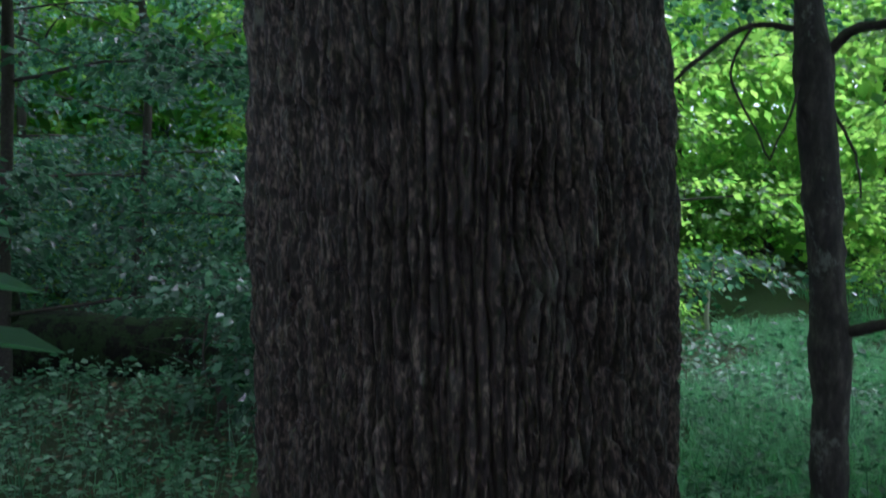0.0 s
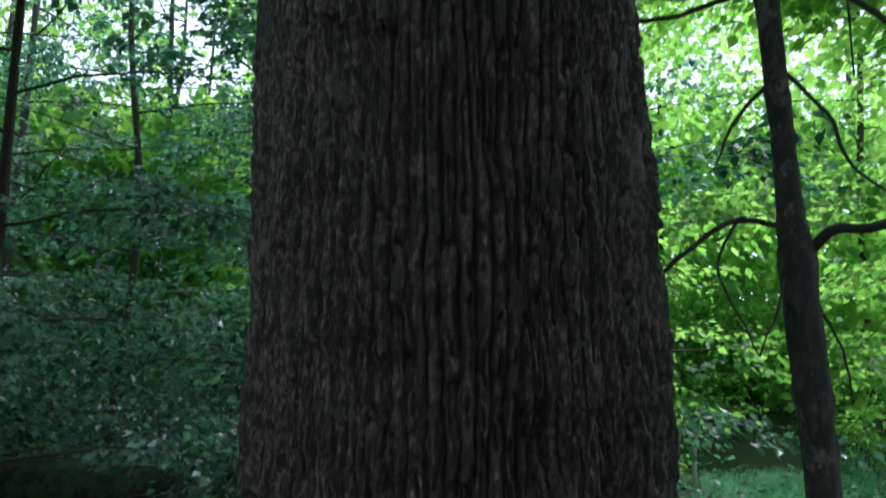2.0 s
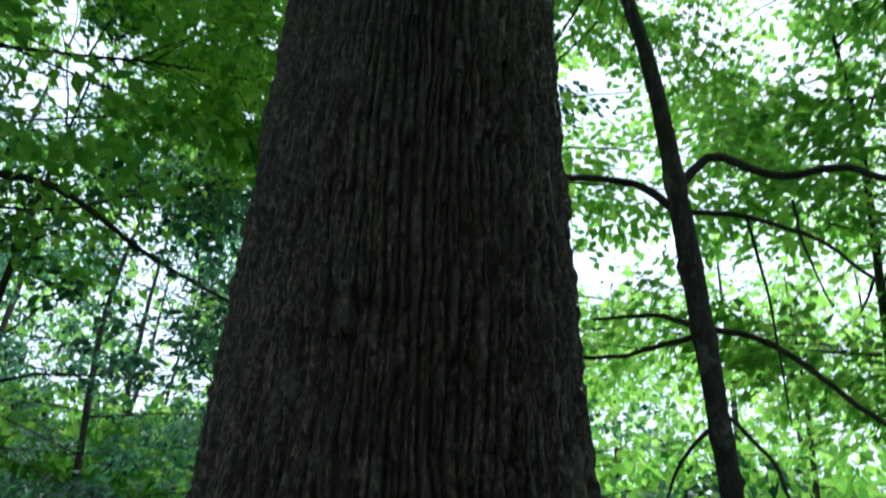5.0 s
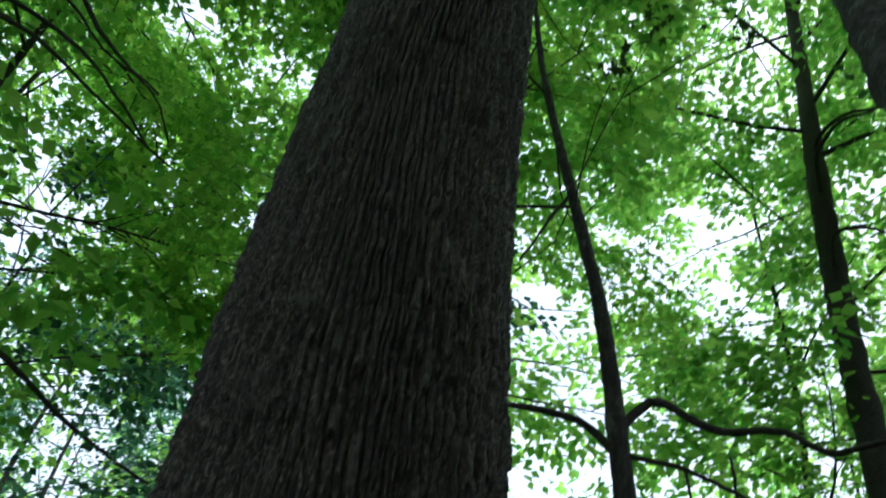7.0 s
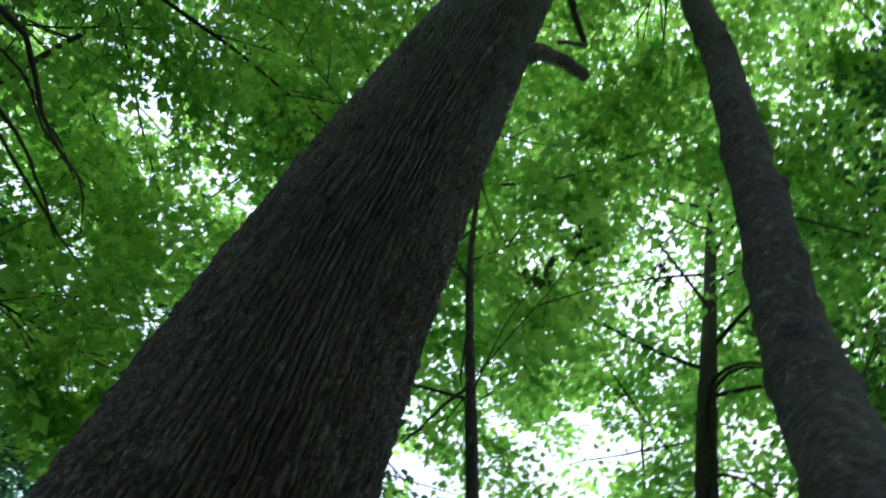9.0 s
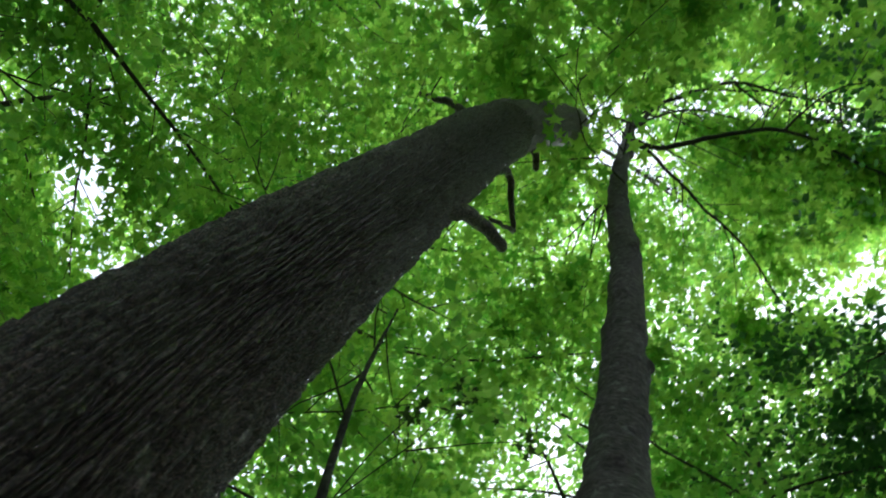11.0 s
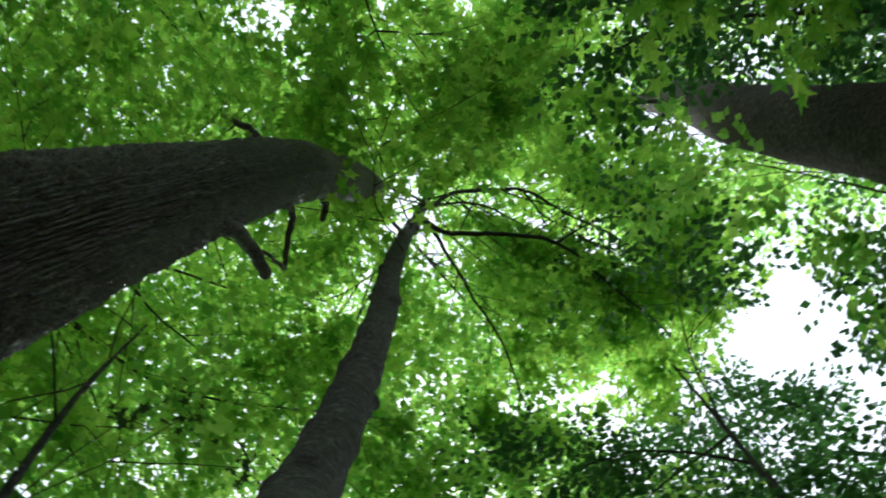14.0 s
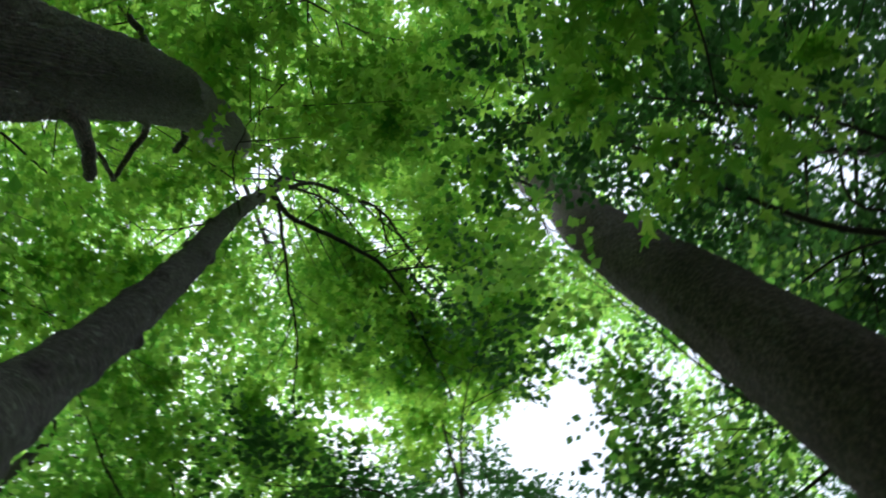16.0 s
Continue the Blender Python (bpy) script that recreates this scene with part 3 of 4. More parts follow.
def slender_tree():
    rng = np.random.default_rng(13)
    knots = [(-0.1, 3.75, 4.55, 0.17), (3.17, 3.863, 4.682, 0.13), (5.165, 3.96, 4.787, 0.124), (7.16, 4.068, 4.883, 0.118), (9.156, 4.233, 4.93, 0.112), (11.152, 4.423, 4.955, 0.1),
             (13.148, 4.609, 4.981, 0.085), (18, 5.0, 5.0, 0.02)]
    ob = thing("slender_tree", "slender dark-trunked tree with short side branches", "tree")
    trunk = stem(knots, np.arange(-0.1, 18, 0.06), 36, rough_round([(9.3, 0.012, 0.1, 0), (7.9, 0.012, 0.1, 0), (6.2, 0.01, 0.12, 0)], 0.02, 0.006))
    raw = [([(4.2, 4.9, 9.25), (4.01, 4.46, 9.45), (4.13, 4.21, 9.52), (4.33, 3.86, 9.29)], 0.03, 0.015),
           ([(4.2, 4.9, 9.0), (3.95, 4.44, 9.18), (4.06, 4.21, 9.36), (4.23, 3.9, 9.23)], 0.03, 0.015),
           ([(4.6, 4.95, 13.3), (4.2, 4.49, 13.54), (3.83, 4.67, 13.71), (3.17, 4.91, 13.84)], 0.035, 0.018),
           ([(4.1, 4.85, 7.8), (3.92, 4.47, 7.91), (4.04, 4.23, 7.77), (4.13, 4.01, 7.45)], 0.025, 0.012)]
    limbs = [limb(p, a, b, 8, rng, 0.006, 4) for p, a, b in raw]
    more = limbs_for(rng, (4, 4.9, 0), (5, 5, 18), 9.5, 15, 4.5, 0.035, 0.3, 0.0, knots)
    leafage, shoots = crown(rng, [l for _, _, l in more], 1600, 0.5, 10, 0.125, OVAL, 1.9)
    return tree_parts(ob, trunk, BARK_DARK, limbs + more, leafage, LEAF_HIGH, shoots, BARK_DARK)


def ringed_tree():
    rng = np.random.default_rng(14)
    knots = [(-0.1, 0.62, -0.05, 0.125), (1.2, 0.66, 0.1, 0.105), (2.0, 0.69, 0.27, 0.095), (2.548, 0.745, 0.418, 0.09), (3.527, 0.931, 0.675, 0.084), (4.523, 1.003, 0.75, 0.083), (6.023, 1.029, 0.799, 0.083), (8.016, 1.077, 0.97, 0.083),
             (10.516, 1.096, 1.054, 0.078), (13.0, 1.09, 0.98, 0.066), (14.7, 1.03, 0.88, 0.05), (16.8, 0.9, 0.7, 0.012)]
    ob = thing("ringed_tree", "grey-barked tree with swollen branch rings and lichen spots", "tree")
    trunk = stem(knots, np.r_[np.arange(-0.1, 2, 0.1), np.arange(2.0, 9, 0.02), np.arange(9, 16.8, 0.05)], 48, rough_round([(2.9, 0.007, 0.035, 0.02), (3.35, 0.009, 0.03, 0.03), (3.7, 0.005, 0.02, -0.02), (4.0, 0.007, 0.03, -0.02), (4.45, 0.005, 0.02, 0.02), (4.9, 0.009, 0.035, 0.03), (5.3, 0.004, 0.02, 0.0), (5.6, 0.006, 0.03, 0.0),
        (6.6, 0.008, 0.04, 0.03), (7.2, 0.005, 0.03, 0.0), (7.8, 0.008, 0.04, 0.0), (8.5, 0.006, 0.03, 0.02), (9.2, 0.009, 0.05, 0.03), (10.0, 0.006, 0.04, 0.0), (10.8, 0.01, 0.06, 0), (11.8, 0.008, 0.05, 0), (12.9, 0.016, 0.1, 0)], 0.014, 0.007, [(3.5, 0.62, 0.03, 0.03), (4.6, 0.9, 0.035, 0.03), (5.25, 0.55, 0.03, 0.035), (6.2, 0.7, 0.03, 0.03), (7.0, 0.95, 0.04, 0.04), (7.9, 0.5, 0.04, 0.04), (9.1, 0.05, 0.05, 0.05), (10.4, 0.6, 0.05, 0.05), (11.5, 0.85, 0.05, 0.06)]))
    raw = [([(1.09, 0.98, 12.6), (1.26, 0.94, 12.70), (1.54, 0.71, 12.80), (1.91, 0.17, 12.90), (2.40, -0.45, 13.00), (3.04, -0.69, 13.10), (3.73, -0.93, 13.20), (4.43, -1.18, 13.30)], 0.042, 0.012),
           ([(1.06, 0.93, 13.2), (1.15, 0.86, 13.40), (1.11, 0.56, 13.80), (1.39, 0.06, 14.10), (1.68, -0.42, 14.20), (2.18, -0.72, 14.20), (2.85, -1.17, 14.20), (3.75, -1.71, 14.20)], 0.04, 0.01),
           ([(1.08, 0.98, 12.5), (1.30, 0.91, 12.60), (1.77, 0.90, 12.60), (2.41, 0.90, 12.50), (3.05, 0.88, 12.40), (3.57, 0.96, 12.20), (3.99, 0.96, 12.00)], 0.03, 0.009),
           ([(1.05, 0.9, 13.5), (0.90, 1.00, 13.80), (0.61, 1.30, 14.00), (0.32, 1.46, 14.10)], 0.024, 0.01),
           ([(2.40, -0.45, 13.00), (2.42, -0.73, 13.20), (2.57, -1.36, 13.40), (2.91, -1.83, 13.50)], 0.018, 0.007),
           ([(1.68, -0.42, 14.20), (2.01, -0.46, 14.20), (2.53, -0.73, 14.10), (2.97, -1.03, 14.00), (3.40, -1.63, 14.00)], 0.02, 0.007),
           ([(1.04, 0.88, 14.0), (1.31, 0.08, 14.20), (1.75, -0.35, 14.25), (2.39, -0.92, 14.30), (3.11, -1.32, 14.30), (3.71, -1.56, 14.30)], 0.02, 0.006),
           ([(1.06, 0.92, 13.5), (1.60, 0.14, 13.75), (2.19, -0.24, 13.80), (2.75, -0.81, 13.80), (3.43, -1.55, 13.80)], 0.02, 0.006),
           ([(1.05, 1.06, 10.7), (1.23, 1.36, 10.90), (1.28, 1.73, 10.95), (1.29, 2.24, 11.0)], 0.018, 0.006),
           ([(1.0, 0.85, 14.9), (0.6, 0.2, 15.4), (0.2, -1.0, 15.8), (-0.3, -2.3, 15.9)], 0.024, 0.006),
           ([(1.1, 1.05, 11.0), (0.7, 0.4, 11.5), (0.5, -0.6, 11.8), (0.2, -1.9, 12.0)], 0.016, 0.005)]
    raw.append(([(1.05, 0.9, 9.0), (0.8, 0.93, 9.2), (0.55, 0.92, 9.25), (0.35, 0.84, 9.3), (0.15, 0.6, 9.3)], 0.01, 0.004))
    limbs = [limb(p, a, b, 8, rng, 0.01, 5) for p, a, b in raw]
    leafage, shoots = crown(rng, [l for _, _, l in limbs], 1150, 0.45, 10, 0.15, MAPLE, 2.2, 0.0, 0.04)
    return tree_parts(ob, trunk, BARK_GREY, limbs, leafage, LEAF_MAPLE, shoots, BARK_DARK)


def flaky(T, Z, r):
    a = value_noise(T * 40, Z * 7, 41, 40)
    b = value_noise(T * 120, Z * 24, 42, 120)
    c = value_noise(T * 260, Z * 60, 44, 260)
    return 0.014 * (a - 0.5) + 0.014 * (b - 0.5) + 0.008 * (c - 0.5) + 0.03 * (value_noise(T * 5, Z * 0.8, 43, 5) - 0.5)


def brown_tree():
    rng = np.random.default_rng(15)
    knots = [(-0.1, 2.908, -3.048, 0.723), (0.6, 2.86, -3.06, 0.63), (2.0, 2.761, -3.084, 0.582), (6.709, 2.258, -2.99, 0.415), (12.748, 2.116, -3.327, 0.41), (17.786, 2.043, -3.966, 0.374), (26, 1.935, -4.233, 0.122)]
    ob = thing("brown_barked_tree", "stout tree with flaky red-brown bark", "tree")
    trunk = stem(knots, np.r_[np.arange(-0.1, 3, 0.1), np.arange(3, 12, 0.045), np.arange(12, 18, 0.1), np.arange(18, 26, 0.3)], 140, flaky)
    more = limbs_for(rng, (2.5, -3.6, 0), (2.2, -4.2, 26), 17.0, 19, 8.0, 0.05, 0.22, 0.0, knots)
    leafage, shoots = crown(rng, [l for _, _, l in more], 2300, 0.5, 10, 0.165, PLAIN, 2.5)
    return tree_parts(ob, trunk, BARK_BROWN, more, leafage, LEAF_HIGH, shoots, BARK_DARK)


big_tree()
forked_sapling()
slender_tree()
ringed_tree()
brown_tree()


def wood_tree(seed, name, label, x, y, high, r, start, reach, sprays, leaf, outline, leaf_mat, limbs_n, extra=(), rise=0.25, flat=0.2, count=11, length=0.45, lean=(0, 0), group="", bark=None, shoot=1.5, bare=False, twiggy=True, fine=True):
    rng = np.random.default_rng(seed)
    z = float(ground_z(x, y))
    ob = thing(name, label, "tree", group)
    top = (x + lean[0], y + lean[1], z + high)
    knots = [(z - 0.15, x, y, r * 1.5), (z + 0.4, x, y, r * 1.08), (z + high * 0.35, x + lean[0] * 0.3 + rng.normal(0, 0.1), y + lean[1] * 0.3 + rng.normal(0, 0.1), r * 0.8),
             (z + high * 0.7, x + lean[0] * 0.7 + rng.normal(0, 0.12), y + lean[1] * 0.7 + rng.normal(0, 0.12), r * 0.5), (z + high, *top[:2], r * 0.08)]
    trunk = stem(knots, np.linspace(z - 0.15, z + high, 46 if fine else 22), 14 if fine else 9, rough_round([], r * 0.2, r * 0.08))
    limbs = [limb(p, a, b, 7, rng, 0.006, 5) for p, a, b in extra]
    more = limbs_for(rng, (x, y, z), top, z + start, limbs_n, reach, r * 0.35, rise, flat, knots, *((6, 4) if fine else (4, 3)))
    leafage, shoots = crown(rng, [l for _, _, l in (more if bare else limbs + more)], sprays, length, count, leaf, outline, shoot, twiggy=twiggy)
    return tree_parts(ob, trunk, bark or BARK_DARK, limbs + more, leafage, leaf_mat, shoots)


# trees of the understorey round the standing place
wood_tree(101, "maple_tree", "young maple with thin arching dark branches", -3.9, 2.7, 13.0, 0.09, 7.2, 4.0, 750, 0.11, MAPLE, LEAF_MAPLE, 10,
          [([(-3.8, 2.7, 4.2), (-2.9, 2.2, 4.8), (-2.09, 2.35, 5.02), (-1.88, 2.99, 5.39), (-1.68, 3.32, 5.49), (-1.39, 3.77, 5.64)], 0.022, 0.006),
           ([(-3.8, 2.7, 5.0), (-2.6, 2.3, 5.4), (-1.93, 2.48, 5.46), (-1.84, 2.78, 5.55), (-1.59, 3.14, 5.63), (-1.5, 3.4, 5.55)], 0.016, 0.005),
           ([(-3.85, 2.7, 3.6), (-2.2, 1.5, 4.2), (-1.56, 1.56, 4.5), (-1.44, 2.16, 4.76), (-1.42, 2.74, 5.21)], 0.03, 0.006),
           ([(-2.2, 1.5, 4.2), (-1.35, 1.75, 4.19), (-1.30, 2.13, 4.42), (-1.25, 2.6, 4.65)], 0.012, 0.005)], group="understorey maples", bare=True)
wood_tree(102, "maple_tree", "maple sapling with long low branches", -3.6, 4.6, 12.5, 0.055, 5.6, 3.6, 1500, 0.115, MAPLE, LEAF_MAPLE, 8,
          [([(-3.6, 4.3, 4.4), (-2.59, 4.46, 4.58), (-2.39, 5.01, 4.81), (-2.2, 5.53, 4.88), (-1.92, 5.94, 4.87), (-1.49, 6.58, 4.97)], 0.035, 0.014),
           ([(-3.6, 4.3, 4.5), (-2.73, 4.84, 4.63), (-2.2, 5.74, 5.46), (-1.53, 6.36, 6.16)], 0.016, 0.006)], group="understorey maples", bare=True)
wood_tree(103, "maple_tree", "tall maple with a thin spreading top", -4.2, -2.4, 13.0, 0.12, 6.6, 4.6, 850, 0.15, MAPLE, LEAF_MAPLE, 11,
          [([(-4.1, -2.4, 8.2), (-2.6, -1.0, 9.4), (-1.18, 0.1, 10.0), (-0.89, 0.17, 10.2), (-0.28, 0.24, 10.4), (0.25, 0.2, 10.6)], 0.03, 0.006),
           ([(-0.89, 0.17, 10.2), (-0.57, -0.38, 10.5), (-0.4, -0.97, 10.7)], 0.012, 0.005),
           ([(-0.89, 0.17, 10.2), (-0.85, 0.79, 10.5), (-0.67, 1.35, 10.7)], 0.012, 0.005),
           ([(-0.28, 0.24, 10.4), (0.15, 0.7, 10.1), (0.5, 0.85, 10.1), (0.8, 0.75, 10.2)], 0.008, 0.003)], group="understorey maples")
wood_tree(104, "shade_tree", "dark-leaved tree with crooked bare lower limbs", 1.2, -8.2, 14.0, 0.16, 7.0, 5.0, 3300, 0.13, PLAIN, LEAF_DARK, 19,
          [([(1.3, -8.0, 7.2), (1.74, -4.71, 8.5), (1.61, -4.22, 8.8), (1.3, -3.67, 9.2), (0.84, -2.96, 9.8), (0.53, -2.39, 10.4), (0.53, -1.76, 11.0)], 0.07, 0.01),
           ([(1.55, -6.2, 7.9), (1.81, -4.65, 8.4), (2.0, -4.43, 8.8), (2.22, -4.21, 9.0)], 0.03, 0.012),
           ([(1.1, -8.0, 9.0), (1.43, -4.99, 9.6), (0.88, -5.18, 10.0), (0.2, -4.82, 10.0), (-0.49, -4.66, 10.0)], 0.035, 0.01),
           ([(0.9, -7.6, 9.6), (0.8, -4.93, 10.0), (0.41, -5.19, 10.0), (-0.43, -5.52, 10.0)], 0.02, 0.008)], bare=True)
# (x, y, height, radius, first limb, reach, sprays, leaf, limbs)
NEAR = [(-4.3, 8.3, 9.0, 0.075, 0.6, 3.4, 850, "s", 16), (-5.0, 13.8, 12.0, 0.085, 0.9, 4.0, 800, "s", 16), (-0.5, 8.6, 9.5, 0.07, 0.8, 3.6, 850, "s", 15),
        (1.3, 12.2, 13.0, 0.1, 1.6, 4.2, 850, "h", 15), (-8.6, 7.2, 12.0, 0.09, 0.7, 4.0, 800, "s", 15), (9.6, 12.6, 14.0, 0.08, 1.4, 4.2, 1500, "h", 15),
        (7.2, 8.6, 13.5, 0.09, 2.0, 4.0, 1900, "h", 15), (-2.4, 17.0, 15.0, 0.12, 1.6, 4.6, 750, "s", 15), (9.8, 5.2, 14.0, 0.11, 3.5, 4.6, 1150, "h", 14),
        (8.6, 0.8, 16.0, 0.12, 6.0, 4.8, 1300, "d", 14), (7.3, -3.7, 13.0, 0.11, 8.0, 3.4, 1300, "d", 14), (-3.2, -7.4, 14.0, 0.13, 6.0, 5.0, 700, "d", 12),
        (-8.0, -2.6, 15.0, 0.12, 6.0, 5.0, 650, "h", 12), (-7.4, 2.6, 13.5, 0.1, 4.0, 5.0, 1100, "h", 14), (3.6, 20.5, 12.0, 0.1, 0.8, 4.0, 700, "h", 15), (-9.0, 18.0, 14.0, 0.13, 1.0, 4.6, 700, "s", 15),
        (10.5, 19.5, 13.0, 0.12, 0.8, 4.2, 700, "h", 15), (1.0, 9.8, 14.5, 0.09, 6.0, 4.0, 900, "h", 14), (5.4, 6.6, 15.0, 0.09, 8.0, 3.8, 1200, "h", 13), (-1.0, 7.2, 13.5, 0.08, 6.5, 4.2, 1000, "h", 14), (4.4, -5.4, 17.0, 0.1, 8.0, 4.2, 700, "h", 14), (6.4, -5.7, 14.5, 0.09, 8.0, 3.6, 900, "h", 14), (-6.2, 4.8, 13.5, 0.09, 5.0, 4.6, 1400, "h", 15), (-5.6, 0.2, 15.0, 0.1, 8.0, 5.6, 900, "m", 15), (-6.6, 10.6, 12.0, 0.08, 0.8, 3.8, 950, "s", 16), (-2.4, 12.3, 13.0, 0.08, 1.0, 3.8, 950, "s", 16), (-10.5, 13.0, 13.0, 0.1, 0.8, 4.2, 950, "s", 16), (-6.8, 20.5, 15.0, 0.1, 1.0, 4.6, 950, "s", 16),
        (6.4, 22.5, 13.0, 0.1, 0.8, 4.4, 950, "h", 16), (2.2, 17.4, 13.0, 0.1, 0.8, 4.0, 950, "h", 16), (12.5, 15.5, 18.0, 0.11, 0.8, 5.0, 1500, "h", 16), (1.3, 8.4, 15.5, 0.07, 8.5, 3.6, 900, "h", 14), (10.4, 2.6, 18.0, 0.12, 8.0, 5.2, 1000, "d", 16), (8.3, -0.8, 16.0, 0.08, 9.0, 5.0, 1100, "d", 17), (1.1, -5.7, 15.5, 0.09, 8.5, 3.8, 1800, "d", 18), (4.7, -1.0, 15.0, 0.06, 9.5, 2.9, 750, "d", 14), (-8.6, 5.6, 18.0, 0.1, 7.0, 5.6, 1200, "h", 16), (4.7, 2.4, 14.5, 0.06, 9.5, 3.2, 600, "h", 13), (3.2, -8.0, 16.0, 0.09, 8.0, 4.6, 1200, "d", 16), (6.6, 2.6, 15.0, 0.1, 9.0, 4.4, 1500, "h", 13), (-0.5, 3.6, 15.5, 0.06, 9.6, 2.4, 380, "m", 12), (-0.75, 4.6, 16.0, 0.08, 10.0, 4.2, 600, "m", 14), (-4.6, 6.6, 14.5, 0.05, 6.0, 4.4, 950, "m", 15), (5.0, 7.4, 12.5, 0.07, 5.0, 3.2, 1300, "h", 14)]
KINDS = {"s": (LEAF_SHADED, PLAIN, 0.115, "understorey tree with flat sprays of leaves, shade and bluish sheen in their colour"), "h": (LEAF_HIGH, PLAIN, 0.13, "understorey tree with bright green leaves at the clearing"),
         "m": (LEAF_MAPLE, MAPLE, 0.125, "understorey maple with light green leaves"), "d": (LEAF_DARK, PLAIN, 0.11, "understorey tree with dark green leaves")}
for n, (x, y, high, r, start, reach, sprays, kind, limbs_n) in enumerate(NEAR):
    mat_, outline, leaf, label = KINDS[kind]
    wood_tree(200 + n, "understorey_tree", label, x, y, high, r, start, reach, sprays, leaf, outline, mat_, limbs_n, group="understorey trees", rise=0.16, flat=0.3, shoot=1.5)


def far_wood():
    rng = np.random.default_rng(77)
    made, spots = 0, []
    while made < 58:
        a, d = rng.uniform(0, 2 * np.pi), rng.uniform(15, 44)
        x, y = d * math.sin(a), d * math.cos(a)
        if math.hypot(x - 6, y - 14.5) < 5.0 or any(math.hypot(x - p, y - q) < 3.6 for p, q in spots):
            continue
        spots.append((x, y))
        high = rng.uniform(13, 22)
        # trees behind are unseen, added only to shape light and close the wood
        front = y > 0 and abs(x) < 0.9 * y + 4
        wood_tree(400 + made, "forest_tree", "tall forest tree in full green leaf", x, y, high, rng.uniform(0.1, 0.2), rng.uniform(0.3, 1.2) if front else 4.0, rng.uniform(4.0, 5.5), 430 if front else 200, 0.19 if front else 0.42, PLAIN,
                  LEAF_HIGH if a < 1.2 or rng.random() < 0.4 else LEAF_SHADED, 15, group="forest trees", count=8, length=0.6, shoot=2.2, rise=0.22, twiggy=False, fine=False)
        made += 1


far_wood()


def shrubs():
    rng = np.random.default_rng(78)
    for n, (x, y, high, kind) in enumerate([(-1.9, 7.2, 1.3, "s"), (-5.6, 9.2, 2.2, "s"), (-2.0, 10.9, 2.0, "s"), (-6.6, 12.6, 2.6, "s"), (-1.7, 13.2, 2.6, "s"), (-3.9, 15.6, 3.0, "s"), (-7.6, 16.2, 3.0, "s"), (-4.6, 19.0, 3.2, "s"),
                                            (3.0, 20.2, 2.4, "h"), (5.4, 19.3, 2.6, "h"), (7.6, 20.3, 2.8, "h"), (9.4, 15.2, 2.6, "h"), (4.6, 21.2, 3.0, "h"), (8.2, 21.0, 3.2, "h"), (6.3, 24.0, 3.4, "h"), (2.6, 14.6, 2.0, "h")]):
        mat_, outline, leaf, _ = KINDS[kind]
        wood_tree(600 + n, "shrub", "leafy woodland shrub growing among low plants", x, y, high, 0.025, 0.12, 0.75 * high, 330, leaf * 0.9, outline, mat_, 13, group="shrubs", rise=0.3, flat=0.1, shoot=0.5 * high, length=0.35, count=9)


def hillside_leaves():
    """The closed wall of leaves of the far wooded slope."""
    rng = np.random.default_rng(79)
    n = 98000
    a, d = rng.uniform(-1.1, 1.3, n), rng.uniform(21, 47, n)
    x, y = d * np.sin(a), d * np.cos(a)
    z = ground_z(x, y) + rng.uniform(0, 1, n) ** 1.15 * (15 + 4 * value_noise(a * 9 + 20, d * 0.1, 71))
    # the slope behind the shaded side is closed down to the ground
    low = np.arange(n) < 46000
    a, d = np.where(low, np.where(np.arange(n) < 31000, rng.uniform(-0.56, -0.2, n), rng.uniform(0.16, 0.55, n)), a), np.where(low, rng.uniform(20, 34, n), d)
    x, y = d * np.sin(a), d * np.cos(a)
    z = np.where(low, ground_z(x, y) + rng.uniform(0, 7.8, n), z)
    keep = value_noise(a * 40 + 60, z * 0.9 + d * 0.2, 72) > np.where(a < 0, 0.1, 0.3)
    p = np.stack([x, y, z], 1)[keep]
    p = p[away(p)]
    m = len(p)
    V, F = leaves(p, rng.uniform(0, 6.283, m), rng.normal(-0.7, 0.4, m), rng.uniform(-1.2, 1.2, m), rng.uniform(0.25, 0.5, m), PLAIN)
    tagged(new("hillside_foliage", np_mesh("hillside_foliage", V, F, LEAF_HIGH)), "dense green leaves of the far wooded slope", "foliage", kind="stuff")


shrubs()
hillside_leaves()


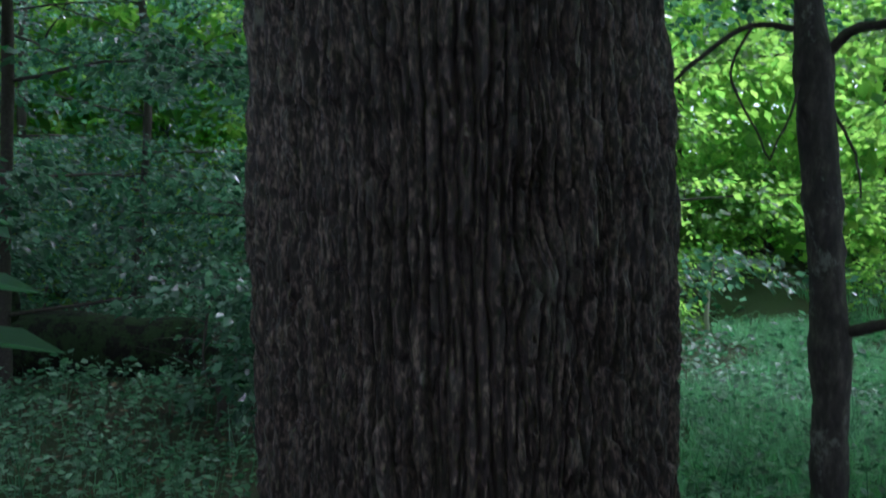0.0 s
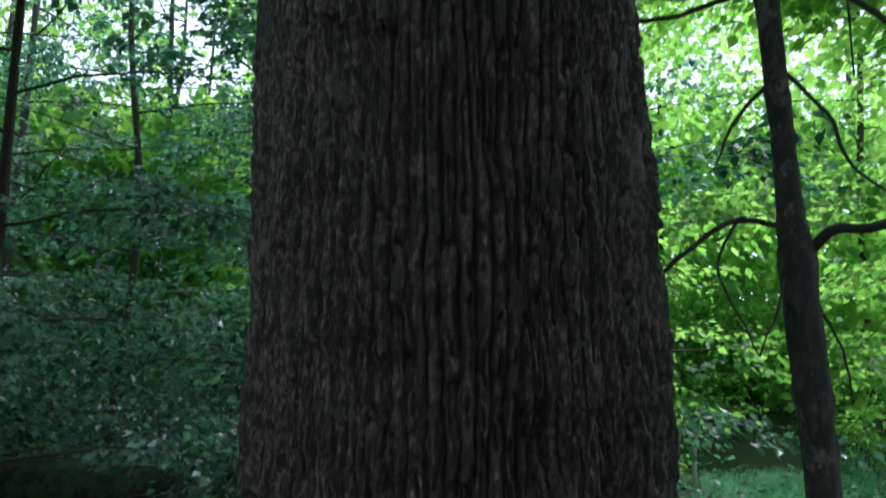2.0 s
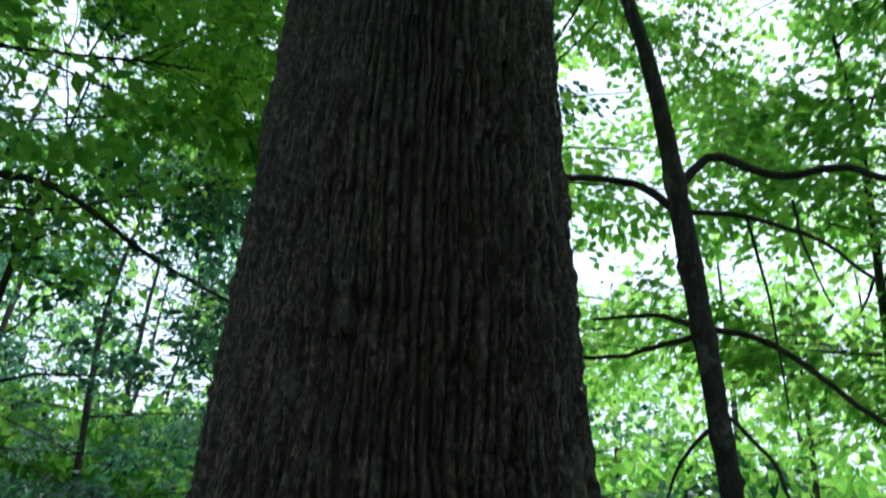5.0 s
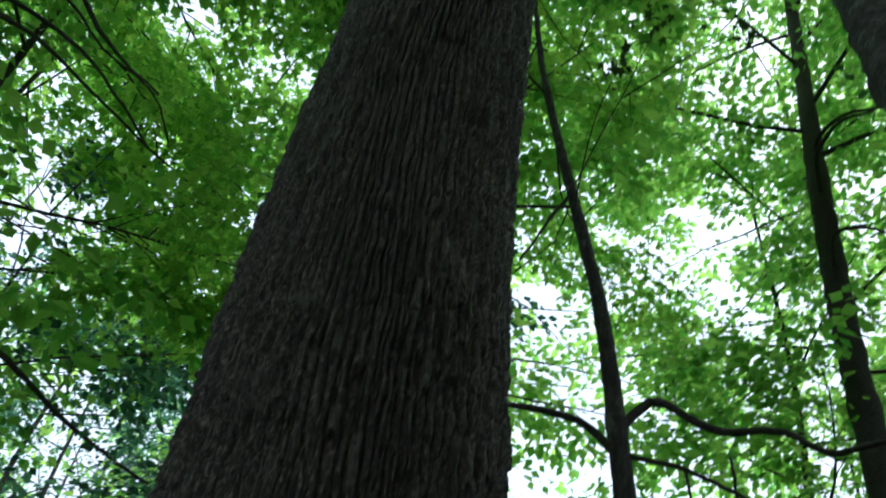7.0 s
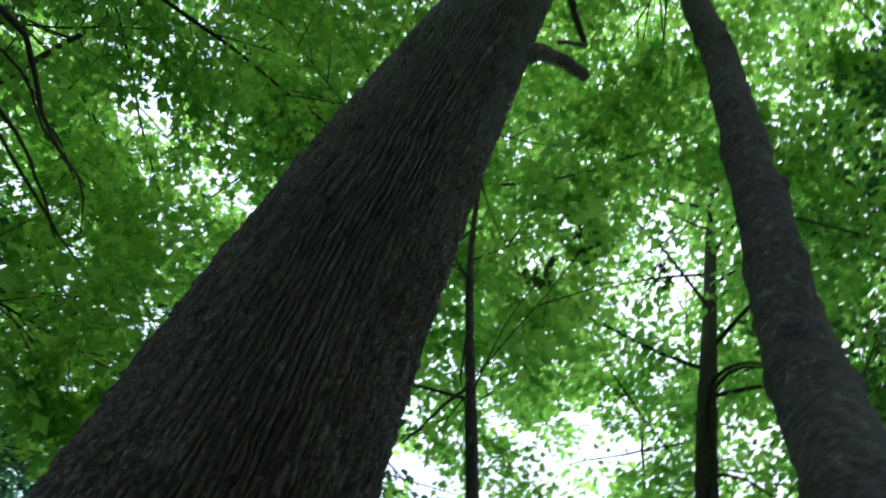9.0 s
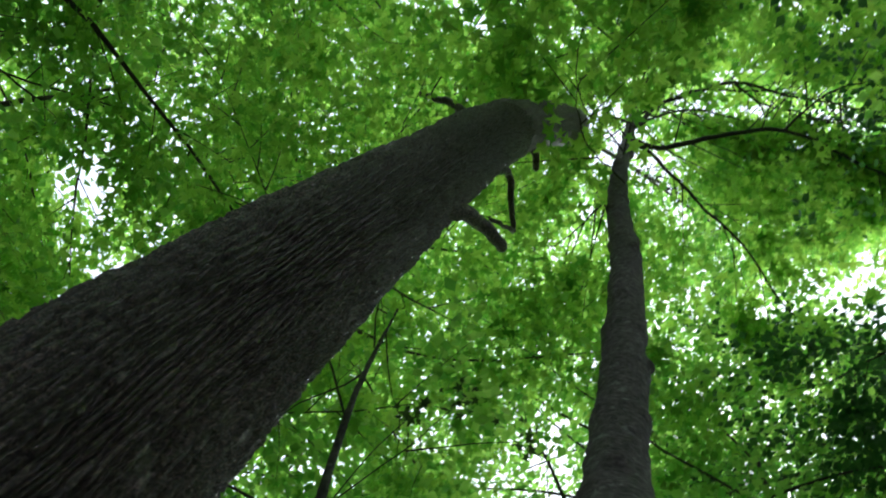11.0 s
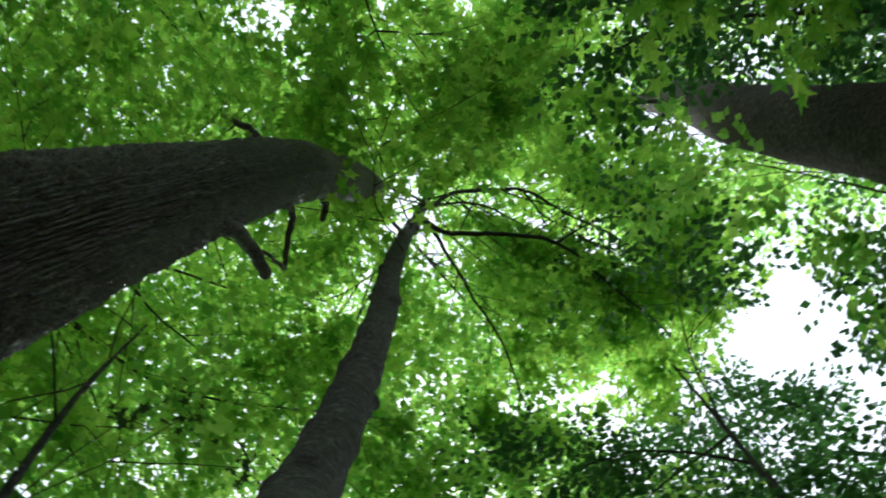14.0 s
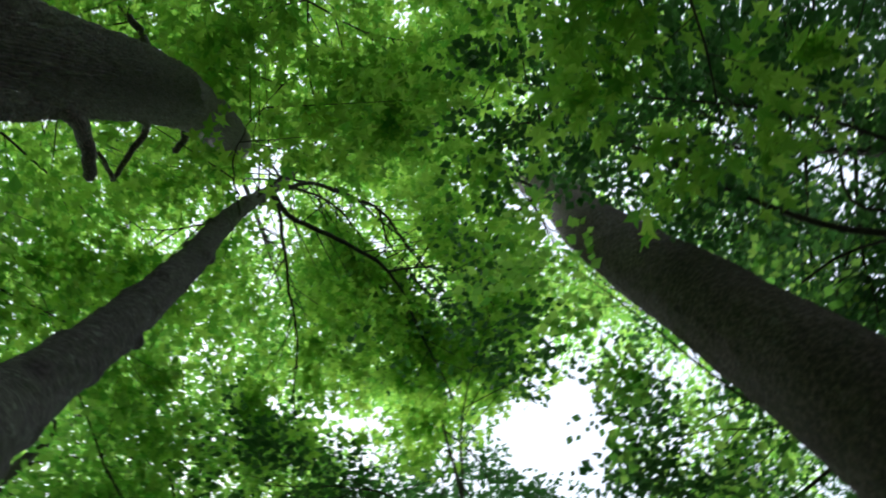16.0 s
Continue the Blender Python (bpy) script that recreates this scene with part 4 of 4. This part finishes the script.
# ---- low plants ----
def herbs():
    rng = np.random.default_rng(31)
    n = 14000
    y = 2.2 + 26 * rng.random(n) ** 1.5
    x = rng.uniform(-1, 1, n) * (y * 0.62 + 2.0)
    # thinner plants to the sides and behind
    round_about, out = rng.uniform(0, 6.283, n), 1.3 + 15 * rng.random(n) ** 0.7
    other = np.arange(n) < 3000
    x, y = np.where(other, out * np.cos(round_about), x), np.where(other, out * np.sin(round_about), y)
    keep = ~((np.hypot(x - 0.3, y + 0.1) < 1.1) | (np.hypot(x - 0.08, y - 1.7) < 0.7) | ((np.hypot(x - 6, y - 13) < 4.2) & (rng.random(n) < 0.6)))
    x, y = x[keep], y[keep]
    # bare hollow before the log, and the bare face of the earth bank
    turn = np.degrees(np.arctan2(x, y))
    bare = ((turn > -30) & (turn < -15) & (y > 8.9) & (y < 11)) | ((y + 0.12 * x > 17.6) & (y + 0.12 * x < 19.2) & (x > 2.5) & (value_noise(x * 1.3, y * 1.3 + 40, 62) > 0.7))
    dense = ((value_noise(x * 0.9 + 30, y * 0.9 + 30, 61) > 0.3) | ((x < -1.2) & (y > 5) & (y < 8.5) & (value_noise(x * 2.1, y * 2.1 + 9, 63) > 0.3))) & ~bare
    x, y = x[dense], y[dense]
    z = ground_z(x, y)
    n, k = len(x), 7
    hi = rng.uniform(0.08, 0.42, n)
    base = np.repeat(np.stack([x, y, z], 1), k, 0) + np.c_[rng.normal(0, 0.05, (n * k, 2)), np.repeat(hi, k) * rng.uniform(0.45, 1.1, n * k)]
    V, F = leaves(base, rng.uniform(0, 6.283, n * k), rng.normal(-0.1, 0.35, n * k), rng.normal(0, 0.4, n * k), rng.uniform(0.06, 0.12, n * k) * np.repeat(np.clip(np.hypot(x, y) / 10, 0.65, 1.9), k), PLAIN)
    stalk = (np.array([(0, 0.012, 0), (1, 0.004, 0), (1, -0.004, 0), (0, -0.012, 0)]), np.array([(0, 1, 2), (0, 2, 3)]))
    sv, sf = leaves(np.stack([x, y, z - 0.02], 1), rng.uniform(0, 6.283, n), rng.uniform(1.2, 1.5, n), rng.uniform(0, 6, n), hi * 1.1, stalk)
    V, F = joined([(V, F), (sv, sf)])
    tagged(new("undergrowth", np_mesh("undergrowth", V, F, LOW_LEAF)), "low leafy green plants on the wood floor", "undergrowth", kind="stuff")


def grass():
    rng = np.random.default_rng(32)
    n = 46000
    y = 4.6 + 13.4 * rng.random(n) ** 0.8
    x = 0.34 * y + rng.normal(0.7, 0.2 * y, n)
    keep = value_noise(x * 0.7 + 10, y * 0.7 + 10, 66) > 0.42
    x, y = x[keep], y[keep]
    n = len(x)
    blade = (np.array([(0, 0.022, 0), (0.55, 0.016, 0), (1, 0, -0.22), (0.55, -0.016, 0), (0, -0.022, 0)]), np.array([(0, 1, 4), (1, 3, 4), (1, 2, 3)]))
    V, F = leaves(np.stack([x, y, ground_z(x, y) - 0.02], 1), rng.uniform(0, 6.283, n), rng.normal(1.15, 0.22, n), rng.normal(0, 0.3, n), rng.uniform(0.14, 0.42, n), blade)
    tagged(new("grass", np_mesh("grass", V, F, GRASS)), "soft pale green grass in the clearing", "grass", kind="stuff")


def litter():
    rng = np.random.default_rng(33)
    n = 13000
    turn, out = rng.uniform(0, 6.283, n), 17 * rng.random(n) ** 0.75
    x, y = out * np.cos(turn), out * np.sin(turn) + 1.5
    V, F = leaves(np.stack([x, y, ground_z(x, y) + 0.012], 1), rng.uniform(0, 6.283, n), rng.normal(0, 0.2, n), rng.normal(0, 0.3, n), rng.uniform(0.05, 0.12, n), PLAIN)
    m, nt, bsdf, link = nodes_of("dead_leaf")
    geo = nt.nodes.new("ShaderNodeNewGeometry")
    link(ramp(nt, geo.outputs["Random Per Island"], [(0.0, (0.05, 0.03, 0.018)), (0.6, (0.12, 0.075, 0.04)), (1.0, (0.22, 0.16, 0.1))]), bsdf.inputs["Base Color"])
    bsdf.inputs["Roughness"].default_value = 0.8
    tagged(new("leaf_litter", np_mesh("leaf_litter", V, F, m)), "brown dead leaves on the ground", "leaf litter", kind="stuff")


def mossy_log():
    rng = np.random.default_rng(34)
    ob = thing("fallen_log", "rotting log with moss in the undergrowth, the hollow's shade in its bark colour", "log")
    p = [(-7.0, 9.2, 0.26), (-5.2, 9.6, 0.33), (-3.9, 9.85, 0.36), (-2.9, 10.0, 0.32)]
    v, f, _ = limb(p, 0.42, 0.36, 24, rng, 0.015, 10)
    part("log_body", np_mesh("log_body", v, quads_to_tris(f), MOSSY_LOG_SHADED, True), ob)
    v, f, _ = limb([(-4.9, 9.6, 0.6), (-4.75, 9.4, 0.95), (-4.8, 9.3, 1.15)], 0.09, 0.05, 9, rng, 0.01, 4)
    part("branch_stub", np_mesh("branch_stub", v, quads_to_tris(f), MOSSY_LOG_SHADED, True), ob)


def broadleaf_seedling():
    rng = np.random.default_rng(35)
    ob = thing("broad_leaved_sapling", "slim sapling with a few large limp leaves", "sapling")
    v, f, _ = limb([(-1.12, 1.42, -0.05), (-1.08, 1.45, 0.8), (-1.02, 1.46, 1.62)], 0.012, 0.004, 7, rng, 0.004, 6)
    part("stem", np_mesh("stem", v, quads_to_tris(f), BARK_DARK, True), ob)
    for base, hd, size in [((-0.95, 1.47, 1.53), 0.35, 0.24), ((-0.94, 1.47, 1.425), 0.3, 0.27), ((-1.1, 1.45, 1.25), 2.6, 0.22), ((-1.05, 1.46, 1.6), 2.0, 0.2)]:
        V, F = leaves(np.array([base]), np.array([hd]), np.array([-0.08]), np.array([0.12]), np.array([size]), OVAL)
        part("leaf", np_mesh("leaf", V, F, LOW_LEAF), ob)


def pale_stick():
    rng = np.random.default_rng(36)
    v, f, _ = limb([(4.55, 14.0, 0.0), (4.5, 14.0, 0.5), (4.56, 14.05, 1.0), (4.62, 14.0, 1.5)], 0.05, 0.02, 8, rng, 0.01, 5)
    m = bark_material("bleached_wood", (0.25, 0.22, 0.19), (0.4, 0.37, 0.33), (0.5, 0.48, 0.44), (0.3, 0.32, 0.27), 20.0, (1, 1, 0.2), 0.8, 0.7)
    tagged(new("dead_stick", np_mesh("dead_stick", v, quads_to_tris(f), m, True)), "bleached dead stem standing at the clearing edge", "stick")


herbs()
grass()
litter()
mossy_log()
broadleaf_seedling()
pale_stick()
